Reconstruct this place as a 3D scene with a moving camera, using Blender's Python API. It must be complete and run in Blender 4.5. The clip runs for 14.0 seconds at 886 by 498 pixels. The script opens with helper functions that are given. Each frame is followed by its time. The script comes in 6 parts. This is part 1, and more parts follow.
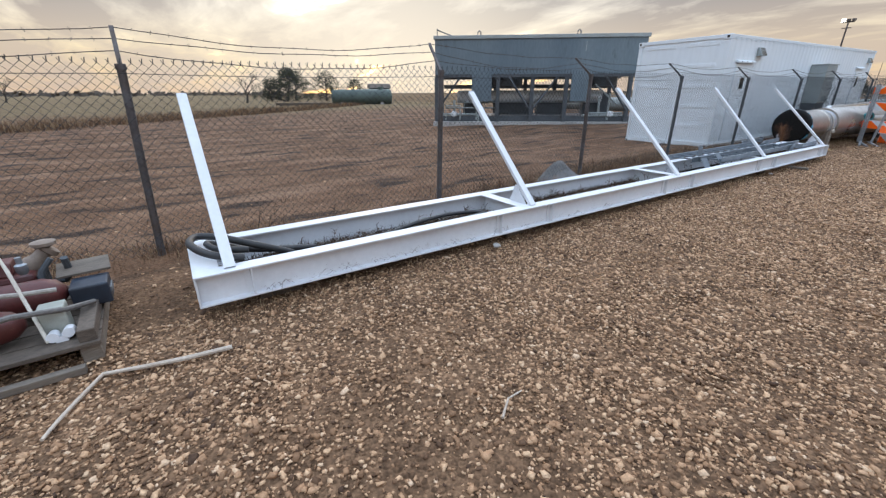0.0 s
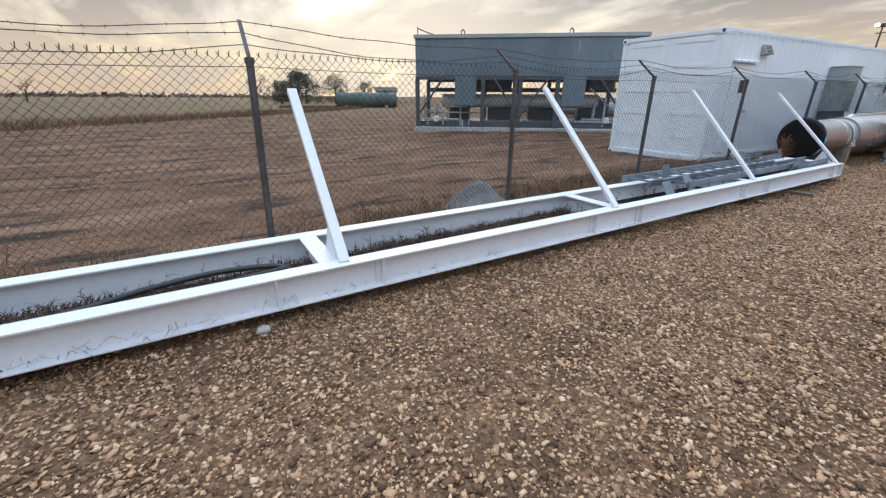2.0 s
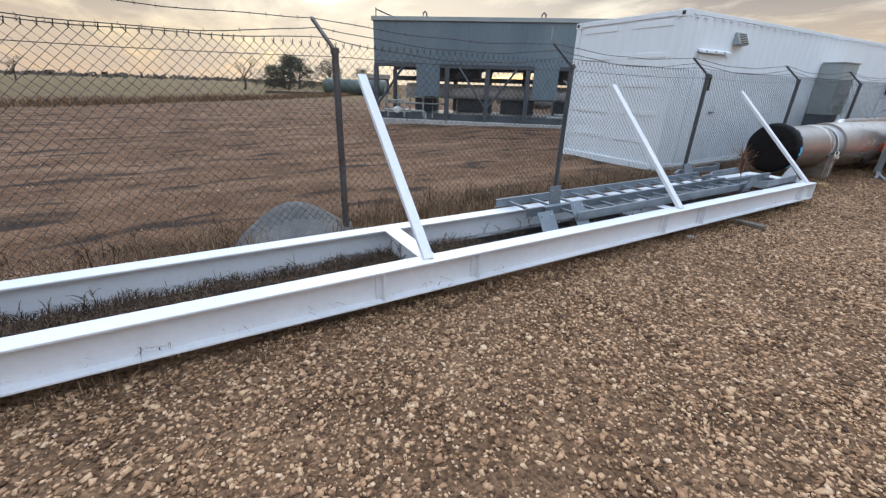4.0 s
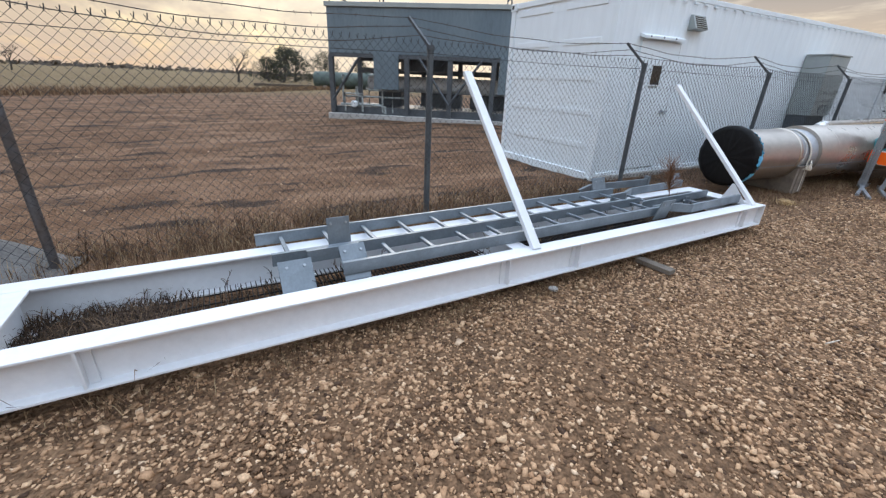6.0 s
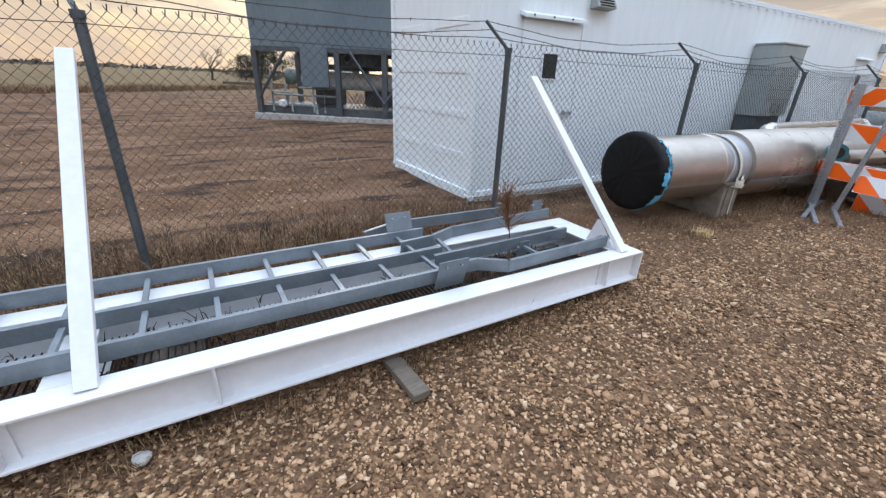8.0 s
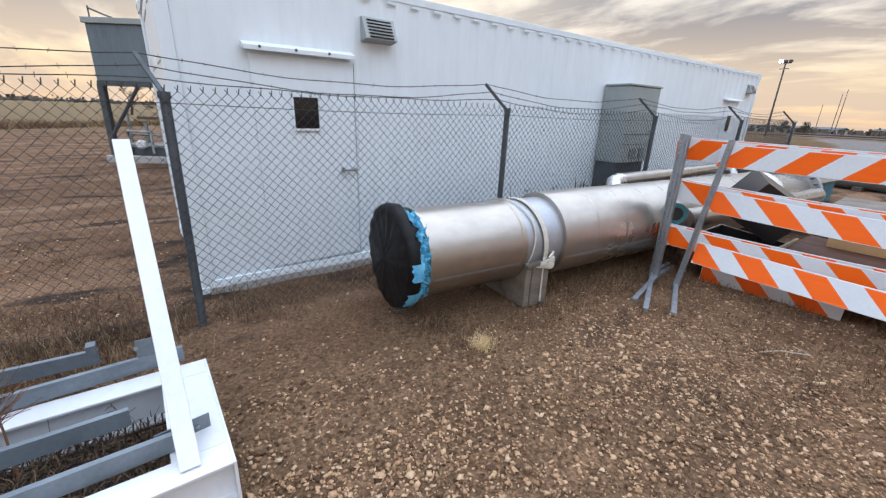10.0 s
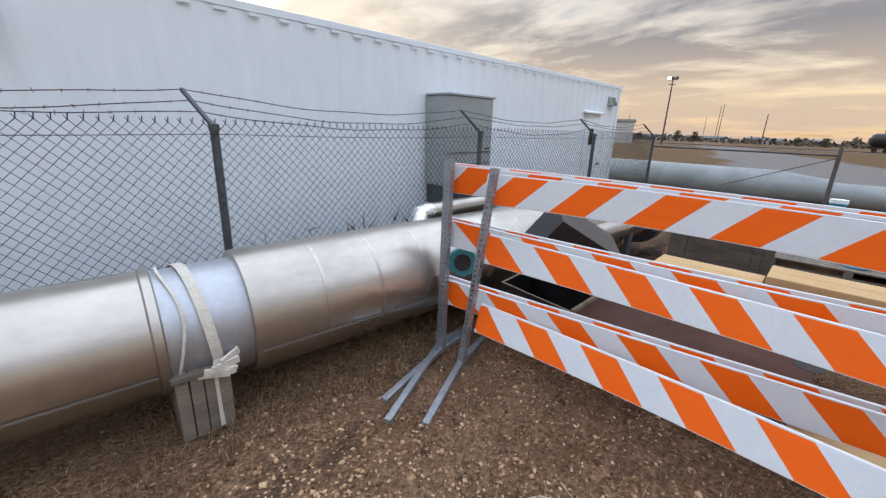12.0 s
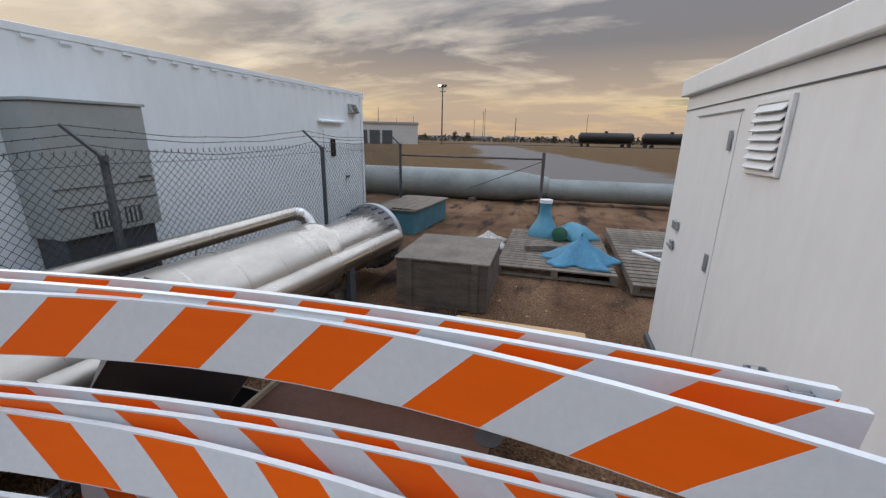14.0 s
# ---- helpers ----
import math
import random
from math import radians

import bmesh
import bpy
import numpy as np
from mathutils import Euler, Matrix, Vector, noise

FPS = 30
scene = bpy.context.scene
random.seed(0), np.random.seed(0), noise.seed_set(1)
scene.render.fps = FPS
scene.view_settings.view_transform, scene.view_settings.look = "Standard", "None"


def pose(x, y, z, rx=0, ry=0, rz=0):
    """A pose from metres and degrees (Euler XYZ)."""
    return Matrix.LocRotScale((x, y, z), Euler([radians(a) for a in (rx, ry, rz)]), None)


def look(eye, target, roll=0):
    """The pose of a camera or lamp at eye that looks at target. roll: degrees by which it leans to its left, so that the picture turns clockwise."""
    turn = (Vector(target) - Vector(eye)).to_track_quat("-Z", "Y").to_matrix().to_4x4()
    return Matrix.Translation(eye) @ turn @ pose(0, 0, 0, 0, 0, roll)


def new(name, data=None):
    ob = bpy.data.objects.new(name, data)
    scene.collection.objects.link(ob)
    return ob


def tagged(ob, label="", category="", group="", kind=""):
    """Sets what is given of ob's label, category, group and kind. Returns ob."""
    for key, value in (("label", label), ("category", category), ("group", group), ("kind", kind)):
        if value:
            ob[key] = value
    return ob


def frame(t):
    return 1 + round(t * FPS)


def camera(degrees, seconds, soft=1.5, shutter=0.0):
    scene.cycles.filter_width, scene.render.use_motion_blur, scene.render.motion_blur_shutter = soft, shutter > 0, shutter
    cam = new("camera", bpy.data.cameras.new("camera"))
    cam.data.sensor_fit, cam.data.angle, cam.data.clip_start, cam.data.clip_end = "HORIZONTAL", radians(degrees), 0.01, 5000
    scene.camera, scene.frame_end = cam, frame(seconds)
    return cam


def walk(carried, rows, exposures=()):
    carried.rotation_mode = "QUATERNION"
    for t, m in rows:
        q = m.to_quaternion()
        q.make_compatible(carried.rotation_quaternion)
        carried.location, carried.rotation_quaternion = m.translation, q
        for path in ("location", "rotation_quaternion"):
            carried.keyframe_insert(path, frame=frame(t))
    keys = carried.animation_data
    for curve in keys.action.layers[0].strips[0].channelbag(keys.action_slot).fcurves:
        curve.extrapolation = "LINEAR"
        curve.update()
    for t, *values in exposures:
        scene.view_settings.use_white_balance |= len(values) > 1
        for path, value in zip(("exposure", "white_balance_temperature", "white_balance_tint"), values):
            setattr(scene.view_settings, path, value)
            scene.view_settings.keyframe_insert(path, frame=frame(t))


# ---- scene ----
cam = camera(96.1, 14.0, soft=1.3)
METRES, EYE, TILT, LEAN, TURN = 15.81, 1.395, 0.0, 0.0, -34.2
ROWS = [
    (0.0, 0.0, 0.0, 0.0, -0.08, -21.44, 0.2),
    (0.5, 0.0239, 0.0259, -0.0011, 1.04, -22.13, 0.38),
    (1.0, 0.0506, 0.048, -0.0013, 1.02, -21.38, 0.13),
    (1.5, 0.0767, 0.0721, -0.0024, 1.82, -21.31, -0.2),
    (2.0, 0.1073, 0.0981, -0.0028, 2.45, -20.91, -0.3),
    (2.5, 0.1377, 0.1226, -0.0013, 2.54, -20.88, -0.87),
    (3.0, 0.1665, 0.1485, -0.0001, 2.5, -21.29, -1.28),
    (5.5, 0.3034, 0.2631, -0.0011, 4.57, -22.92, -2.18),
    (6.0, 0.3309, 0.2857, -0.0007, 4.36, -22.89, -2.39),
    (6.5, 0.3581, 0.3115, -0.0013, 4.35, -23.16, -2.41),
    (7.0, 0.3871, 0.3368, -0.0027, 4.05, -23.19, -2.38),
    (9.5, 0.5424, 0.4605, 0.0115, 0.09, -20.81, -2.45),
    (10.0, 0.5763, 0.4812, 0.0153, -3.12, -18.57, -2.3),
    (10.5, 0.6095, 0.496, 0.0174, -8.6, -17.56, -2.29),
    (11.0, 0.6378, 0.513, 0.0189, -10.38, -17.02, -2.41),
    (11.5, 0.6667, 0.5325, 0.02, -11.28, -16.78, -2.34),
    (12.0, 0.6964, 0.5507, 0.023, -12.76, -16.73, -2.08),
    (12.5, 0.7247, 0.5678, 0.0261, -15.06, -16.52, -2.02),
    (13.0, 0.7533, 0.5791, 0.0307, -20.5, -16.21, -1.53),
    (13.5, 0.7789, 0.5859, 0.0337, -28.22, -15.94, -1.51),
    (14.0, 0.795, 0.5852, 0.0352, -40.48, -15.58, -1.11),
]
walk(cam, [(t, pose(0, 0, EYE, TILT, LEAN, TURN) @ pose(METRES * x, METRES * y, METRES * z, 90 + pitch, roll, yaw)) for t, x, y, z, yaw, pitch, roll in ROWS],
     exposures=[(0.0, 0.02, 6250, 13.0), (5.5, 0.11, 6450, 13.0), (7.0, 0.19, 6550, 13.5), (9.5, 0.27, 6600, 15.0), (11.5, 0.16, 6700, 15.5), (12.5, -0.01, 6750, 16.0), (13.2, -0.14, 6850, 16.0), (14.0, -0.4, 6900, 16.0)])

# ---------------------------------------------------------------- world and light
def build_world():
    world = bpy.data.worlds.new("overcast_dusk")
    scene.world = world
    world.use_nodes = True
    nt = world.node_tree
    nt.nodes.clear()
    L = nt.links.new

    def node(kind, **kw):
        n = nt.nodes.new(kind)
        for k, v in kw.items():
            n.inputs[k].default_value = v
        return n

    def mth(op, a, b=None, c=None, clamp=False):
        n = nt.nodes.new("ShaderNodeMath")
        n.operation, n.use_clamp = op, clamp
        for i, v in enumerate((a, b, c)):
            if v is None:
                continue
            if isinstance(v, (int, float)):
                n.inputs[i].default_value = v
            else:
                L(v, n.inputs[i])
        return n.outputs[0]

    def ramp(fac, stops):
        n = nt.nodes.new("ShaderNodeValToRGB")
        e = n.color_ramp.elements
        while len(e) < len(stops):
            e.new(0.5)
        for el, (p, c) in zip(e, stops):
            el.position, el.color = p, (*c, 1)
        L(fac, n.inputs[0])
        return n.outputs[0]

    def mix(fac, a, b):
        n = nt.nodes.new("ShaderNodeMix")
        n.data_type = "RGBA"
        if isinstance(fac, (int, float)):
            n.inputs[0].default_value = fac
        else:
            L(fac, n.inputs[0])
        for s, v in ((n.inputs[6], a), (n.inputs[7], b)):
            if isinstance(v, tuple):
                s.default_value = (*v, 1)
            else:
                L(v, s)
        return n.outputs[2]

    co = node("ShaderNodeTexCoord")
    sep = node("ShaderNodeSeparateXYZ")
    L(co.outputs["Generated"], sep.inputs[0])
    z = mth("MAXIMUM", sep.outputs[2], 0.0)
    # a flat cloud deck, seen in perspective
    dz = mth("ADD", z, 0.16)
    comb = node("ShaderNodeCombineXYZ")
    L(mth("DIVIDE", sep.outputs[0], dz), comb.inputs[0])
    L(mth("MULTIPLY", mth("DIVIDE", sep.outputs[1], dz), 0.5), comb.inputs[1])
    cloud = node("ShaderNodeTexNoise", Scale=1.15, Detail=7.0, Roughness=0.55, Distortion=0.35)
    L(comb.outputs[0], cloud.inputs["Vector"])
    wisps = node("ShaderNodeTexNoise", Scale=3.1, Detail=6.0, Roughness=0.6, Distortion=0.6)
    L(comb.outputs[0], wisps.inputs["Vector"])
    dens = mth("ADD", mth("MULTIPLY", cloud.outputs[0], 0.74), mth("MULTIPLY", wisps.outputs[0], 0.26))
    sky = nt.nodes.new("ShaderNodeTexSky")
    sky.sky_type, sky.sun_disc = "NISHITA", False
    sky.sun_elevation, sky.sun_rotation = radians(SUN_UP), radians(SUN_TURN)
    blue = node("ShaderNodeVectorMath")
    blue.operation = "SCALE"
    L(sky.outputs[0], blue.inputs[0])
    blue.inputs["Scale"].default_value = SKY
    # warm towards the horizon, grey overhead
    bright = ramp(z, [(0.0, (0.72, 0.50, 0.29)), (0.06, (0.86, 0.69, 0.41)), (0.16, (0.88, 0.82, 0.68)), (0.36, (0.54, 0.575, 0.615)), (0.58, (1.55, 1.86, 2.22))])
    grey = ramp(z, [(0.0, (0.58, 0.45, 0.34)), (0.08, (0.60, 0.495, 0.37)), (0.20, (0.27, 0.275, 0.29)), (0.36, (0.25, 0.285, 0.345)), (0.58, (1.30, 1.56, 1.90))])
    deck = mix(ramp(dens, [(0.40, (0, 0, 0)), (0.53, (1, 1, 1))]), bright, grey)
    gap = ramp(dens, [(0.34, (1, 1, 1)), (0.42, (0, 0, 0))])
    # the low sun behind the cloud brightens the deck round it
    aim = node("ShaderNodeVectorMath")
    aim.operation = "DOT_PRODUCT"
    nrm = node("ShaderNodeVectorMath")
    nrm.operation = "NORMALIZE"
    L(co.outputs["Generated"], nrm.inputs[0])
    L(nrm.outputs[0], aim.inputs[0])
    up = radians(SUN_UP)
    aim.inputs[1].default_value = (math.sin(radians(SUN_TURN)) * math.cos(up), math.cos(radians(SUN_TURN)) * math.cos(up), math.sin(up))
    glow = mth("MULTIPLY", mth("POWER", mth("MAXIMUM", aim.outputs["Value"], 0.0), 14.0), 0.5)
    veil = mix(glow, deck, (1.25, 1.12, 0.86))
    full = mix(gap, veil, blue.outputs[0])
    bg = node("ShaderNodeBackground", Strength=SKY_LEVEL)
    L(full, bg.inputs[0])
    out = node("ShaderNodeOutputWorld")
    L(bg.outputs[0], out.inputs[0])


SUN_UP, SUN_TURN, SKY, SKY_LEVEL = 9.0, 27.0, 0.10, 1.12
build_world()
sun = new("sun", bpy.data.lights.new("sun", "SUN"))
sun.data.energy, sun.data.angle, sun.data.color = 0.9, radians(25), (1.0, 0.90, 0.76)
sun.matrix_world = look((0, 0, 0), (-math.sin(radians(SUN_TURN)) * math.cos(radians(28)), -math.cos(radians(SUN_TURN)) * math.cos(radians(28)), -math.sin(radians(28))))


# ---------------------------------------------------------------- mesh builder
class MB:
    """Collects vertices and faces for one mesh."""

    def __init__(self):
        self.v, self.f = [], []

    def add(self, vs, fs):
        n = len(self.v)
        self.v += [tuple(p) for p in vs]
        self.f += [tuple(i + n for i in f) for f in fs]
        return self

    def box(self, x0, x1, y0, y1, z0, z1, m=None):
        vs = [Vector((x, y, z)) for x in (x0, x1) for y in (y0, y1) for z in (z0, z1)]
        if m is not None:
            vs = [m @ p for p in vs]
        return self.add(vs, [(0, 1, 3, 2), (4, 6, 7, 5), (0, 4, 5, 1), (2, 3, 7, 6), (0, 2, 6, 4), (1, 5, 7, 3)])

    def tube(self, pts, r, n=8, caps=True, r2=None):
        """A round bar along points; r may taper to r2."""
        pts = [Vector(p) for p in pts]
        rings = []
        up = Vector((0, 0, 1))
        for i, p in enumerate(pts):
            d = (pts[min(i + 1, len(pts) - 1)] - pts[max(i - 1, 0)]).normalized()
            a = d.cross(up)
            if a.length < 1e-3:
                a = d.cross(Vector((1, 0, 0)))
            a.normalize()
            b = d.cross(a)
            rr = r if r2 is None else r + (r2 - r) * i / (len(pts) - 1)
            rings.append([p + rr * (math.cos(t) * a + math.sin(t) * b) for t in [2 * math.pi * k / n for k in range(n)]])
        vs = [p for ring in rings for p in ring]
        fs = [(i * n + k, i * n + (k + 1) % n, (i + 1) * n + (k + 1) % n, (i + 1) * n + k) for i in range(len(pts) - 1) for k in range(n)]
        if caps:
            fs += [tuple(reversed(range(n))), tuple((len(pts) - 1) * n + k for k in range(n))]
        return self.add(vs, fs)

    def lathe(self, prof, n=40, cap0=True, cap1=True):
        """A body turned about the x axis: prof holds (x, radius)."""
        vs = [(x, r * math.cos(2 * math.pi * k / n), r * math.sin(2 * math.pi * k / n)) for x, r in prof for k in range(n)]
        fs = [(i * n + k, (i + 1) * n + k, (i + 1) * n + (k + 1) % n, i * n + (k + 1) % n) for i in range(len(prof) - 1) for k in range(n)]
        if cap0:
            fs.append(tuple(range(n)))
        if cap1:
            fs.append(tuple(reversed([(len(prof) - 1) * n + k for k in range(n)])))
        return self.add(vs, fs)

    def prism(self, outline, x0, x1, m=None):
        """An outline in (y, z), drawn out along x."""
        n = len(outline)
        vs = [Vector((x, y, z)) for x in (x0, x1) for y, z in outline]
        if m is not None:
            vs = [m @ p for p in vs]
        return self.add(vs, [tuple(reversed(range(n))), tuple(range(n, 2 * n))] + [(k, (k + 1) % n, n + (k + 1) % n, n + k) for k in range(n)])


def to_mesh(name, mb, material, smooth=False):
    me = bpy.data.meshes.new(name)
    me.from_pydata(mb.v, [], mb.f)
    bm = bmesh.new()
    bm.from_mesh(me)
    bmesh.ops.recalc_face_normals(bm, faces=bm.faces)
    bm.to_mesh(me)
    bm.free()
    if smooth:
        me.polygons.foreach_set("use_smooth", [True] * len(me.polygons))
        if smooth != "all":
            me.set_sharp_from_angle(angle=radians(40))
    me.materials.append(material)
    return me


def part(name, mb, material, parent=None, label="", smooth=False, bevel=0.0, at=None):
    """One mesh object, under a thing or a part."""
    ob = new(name, mb if isinstance(mb, bpy.types.Mesh) else to_mesh(name, mb, material, smooth))
    ob.parent = parent
    if at is not None:
        ob.matrix_basis = at
    if label:
        ob["label"] = label
    if bevel:
        mod = ob.modifiers.new("edges", "BEVEL")
        mod.width, mod.segments, mod.limit_method = bevel, 2, "ANGLE"
    return ob


def thing(name, label, category, at=None, group="", kind=""):
    ob = new(name)
    ob.empty_display_size = 0.1
    if at is not None:
        ob.matrix_basis = at
    return tagged(ob, label, category, group, kind)


# ---------------------------------------------------------------- materials
def surface(name, base, second, rough=0.6, metal=0.0, big=1.2, fine=60.0, patch=0.5, bump=0.15, grain=0.35, stretch=(1, 1, 1), dirt=None, dirt_at=0.62, rand=0.0, per="", spec=0.5):
    """A surface with two colours in broad patches, fine grain, relief, and stains where dirt is given."""
    m = bpy.data.materials.new(name)
    m.use_nodes = True
    nt = m.node_tree
    L = nt.links.new
    bsdf = nt.nodes["Principled BSDF"]
    co = nt.nodes.new("ShaderNodeTexCoord")
    mp = nt.nodes.new("ShaderNodeMapping")
    mp.inputs["Scale"].default_value = stretch
    L(co.outputs["Object"], mp.inputs[0])

    def noise_at(scale, detail=5.0, rough_=0.6):
        n = nt.nodes.new("ShaderNodeTexNoise")
        n.inputs["Scale"].default_value, n.inputs["Detail"].default_value, n.inputs["Roughness"].default_value = scale, detail, rough_
        L(mp.outputs[0], n.inputs["Vector"])
        return n.outputs[0]

    def ramp(fac, lo, hi):
        r = nt.nodes.new("ShaderNodeMapRange")
        r.inputs[1].default_value, r.inputs[2].default_value = lo, hi
        L(fac, r.inputs[0])
        return r.outputs[0]

    def mix(fac, a, b, blend="MIX"):
        n = nt.nodes.new("ShaderNodeMix")
        n.data_type, n.blend_type = "RGBA", blend
        if isinstance(fac, (int, float)):
            n.inputs[0].default_value = fac
        else:
            L(fac, n.inputs[0])
        for s, v in ((n.inputs[6], a), (n.inputs[7], b)):
            if isinstance(v, tuple):
                s.default_value = (*v, 1)
            else:
                L(v, s)
        return n.outputs[2]

    broad, small = noise_at(big), noise_at(fine, 3.0)
    col = mix(ramp(broad, 0.5 - patch * 0.35, 0.5 + patch * 0.35), base, second)
    shade = nt.nodes.new("ShaderNodeMapRange")
    shade.inputs[1].default_value, shade.inputs[2].default_value = 0.25, 0.75
    shade.inputs[3].default_value, shade.inputs[4].default_value = 1 - grain, 1 + grain * 0.6
    L(small, shade.inputs[0])
    grey = nt.nodes.new("ShaderNodeCombineColor")
    for k in range(3):
        L(shade.outputs[0], grey.inputs[k])
    col = mix(1.0, col, grey.outputs[0], "MULTIPLY")
    if dirt is not None:
        col = mix(ramp(noise_at(big * 4.3, 8.0, 0.7), dirt_at, dirt_at + 0.14), col, dirt)
    if rand:
        if per == "island":
            g = nt.nodes.new("ShaderNodeNewGeometry")
            rnd = g.outputs["Random Per Island"]
        else:
            g = nt.nodes.new("ShaderNodeObjectInfo")
            rnd = g.outputs["Random"]
        hsv = nt.nodes.new("ShaderNodeHueSaturation")
        r = nt.nodes.new("ShaderNodeMapRange")
        r.inputs[3].default_value, r.inputs[4].default_value = 1 - rand, 1 + rand
        L(rnd, r.inputs[0])
        L(r.outputs[0], hsv.inputs["Value"])
        L(col, hsv.inputs["Color"])
        col = hsv.outputs[0]
    L(col, bsdf.inputs["Base Color"])
    rr = nt.nodes.new("ShaderNodeMapRange")
    rr.inputs[1].default_value, rr.inputs[2].default_value = 0.3, 0.7
    rr.inputs[3].default_value, rr.inputs[4].default_value = max(rough - 0.12, 0.02), min(rough + 0.12, 1.0)
    L(broad, rr.inputs[0])
    L(rr.outputs[0], bsdf.inputs["Roughness"])
    bsdf.inputs["Metallic"].default_value = metal
    bsdf.inputs["Specular IOR Level"].default_value = spec
    if bump:
        b = nt.nodes.new("ShaderNodeBump")
        b.inputs["Strength"].default_value, b.inputs["Distance"].default_value = bump, 0.01
        L(small, b.inputs["Height"])
        L(b.outputs[0], bsdf.inputs["Normal"])
    return m


WHITE_STEEL = surface("white_painted_steel", (0.70, 0.71, 0.73), (0.62, 0.645, 0.675), 0.45, big=0.9, fine=25, bump=0.05, grain=0.06, dirt=(0.45, 0.42, 0.38), dirt_at=0.70)
CONTAINER_WHITE = surface("container_paint", (0.79, 0.86, 0.90), (0.73, 0.80, 0.845), 0.42, big=0.35, fine=8, bump=0.04, grain=0.05, stretch=(1, 1, 0.25), dirt=(0.55, 0.53, 0.5), dirt_at=0.74)
SHED_WHITE = surface("shed_paint", (0.76, 0.785, 0.79), (0.70, 0.72, 0.725), 0.5, big=0.5, fine=10, bump=0.05, grain=0.05, stretch=(1, 1, 0.3), dirt=(0.5, 0.46, 0.4), dirt_at=0.74)
GALV = surface("galvanised_steel", (0.42, 0.45, 0.48), (0.30, 0.33, 0.36), 0.45, 0.75, big=9, fine=60, bump=0.04, grain=0.15)
TRAY_GREY = surface("galvanised_tray", (0.215, 0.25, 0.28), (0.15, 0.18, 0.205), 0.45, 0.35, big=5, fine=60, bump=0.04, grain=0.12, dirt=(0.22, 0.18, 0.14), dirt_at=0.68)
WIRE = surface("fence_wire", (0.06, 0.066, 0.072), (0.04, 0.042, 0.044), 0.7, 0.0, big=1.0, fine=40, bump=0, grain=0.2, spec=0.15)
POST_GREY = surface("grey_post", (0.11, 0.125, 0.135), (0.08, 0.09, 0.10), 0.5, 0.2, big=6, fine=60, bump=0.05, grain=0.2, spec=0.3)
OLD_POST = surface("weathered_post", (0.13, 0.13, 0.14), (0.10, 0.075, 0.06), 0.6, 0.4, big=4, fine=50, bump=0.1, grain=0.3)
BLACK_WIRE = surface("barbed_wire", (0.04, 0.04, 0.042), (0.05, 0.035, 0.025), 0.6, 0.1, big=3, fine=50, bump=0, grain=0.2)
ALU = surface("stainless_cladding", (0.56, 0.51, 0.45), (0.42, 0.385, 0.345), 0.31, 0.95, big=1.3, fine=14, bump=0.04, grain=0.10, stretch=(0.6, 1, 1), dirt=(0.36, 0.33, 0.30), dirt_at=0.68)
ALU_DULL = surface("dull_aluminium_band", (0.48, 0.50, 0.53), (0.42, 0.44, 0.47), 0.45, 0.8, big=2, fine=30, bump=0.03, grain=0.1)
FOIL = surface("crumpled_foil", (0.75, 0.75, 0.75), (0.6, 0.6, 0.6), 0.3, 0.9, big=6, fine=25, bump=0.9, grain=0.15)
BLACK_PLASTIC = surface("black_plastic_sheet", (0.006, 0.006, 0.007), (0.010, 0.010, 0.010), 0.5, big=6, fine=22, bump=0.4, grain=0.3, spec=0.2)
BLUE_TAPE = surface("blue_tape", (0.04, 0.33, 0.62), (0.16, 0.50, 0.70), 0.45, big=9, fine=40, bump=0.25, grain=0.2)
TAPE_DARK = surface("dark_blue_tape", (0.012, 0.16, 0.30), (0.10, 0.44, 0.62), 0.4, big=9, fine=50, bump=0.5, grain=0.3)
TEAL = surface("teal_cover", (0.03, 0.22, 0.26), (0.05, 0.28, 0.30), 0.5, big=6, fine=40, bump=0.1, grain=0.2)
RUBBER = surface("black_rubber", (0.018, 0.018, 0.02), (0.03, 0.03, 0.03), 0.55, big=5, fine=50, bump=0.1, grain=0.3)
GRATE = surface("dark_grating", (0.018, 0.018, 0.018), (0.035, 0.03, 0.026), 0.6, 0.5, big=5, fine=60, bump=0.1, grain=0.3)
WEBBING = surface("webbing_strap", (0.62, 0.58, 0.50), (0.52, 0.48, 0.41), 0.8, big=6, fine=90, bump=0.3, grain=0.2)
OLD_WOOD = surface("weathered_wood", (0.125, 0.098, 0.076), (0.075, 0.058, 0.045), 0.85, big=2.5, fine=30, bump=0.4, grain=0.4, stretch=(1, 1, 5), dirt=(0.09, 0.075, 0.06), dirt_at=0.6)
PALE_WOOD = surface("grey_board", (0.195, 0.16, 0.125), (0.13, 0.108, 0.088), 0.85, big=2.5, fine=30, bump=0.35, grain=0.3, stretch=(0.6, 4, 4), rand=0.2)
STICK = surface("bleached_stick", (0.55, 0.48, 0.40), (0.40, 0.32, 0.25), 0.8, big=5, fine=60, bump=0.3, grain=0.25)
COOLER_GREY = surface("cooler_panel", (0.17, 0.225, 0.26), (0.125, 0.17, 0.205), 0.45, 0.3, big=0.55, fine=12, bump=0.05, grain=0.12, stretch=(1, 1, 0.3), dirt=(0.09, 0.115, 0.13), dirt_at=0.58)
# also stands in for the shade on the cooling unit's lower housing
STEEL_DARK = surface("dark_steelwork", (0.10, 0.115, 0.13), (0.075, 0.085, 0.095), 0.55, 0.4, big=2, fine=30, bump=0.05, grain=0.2)
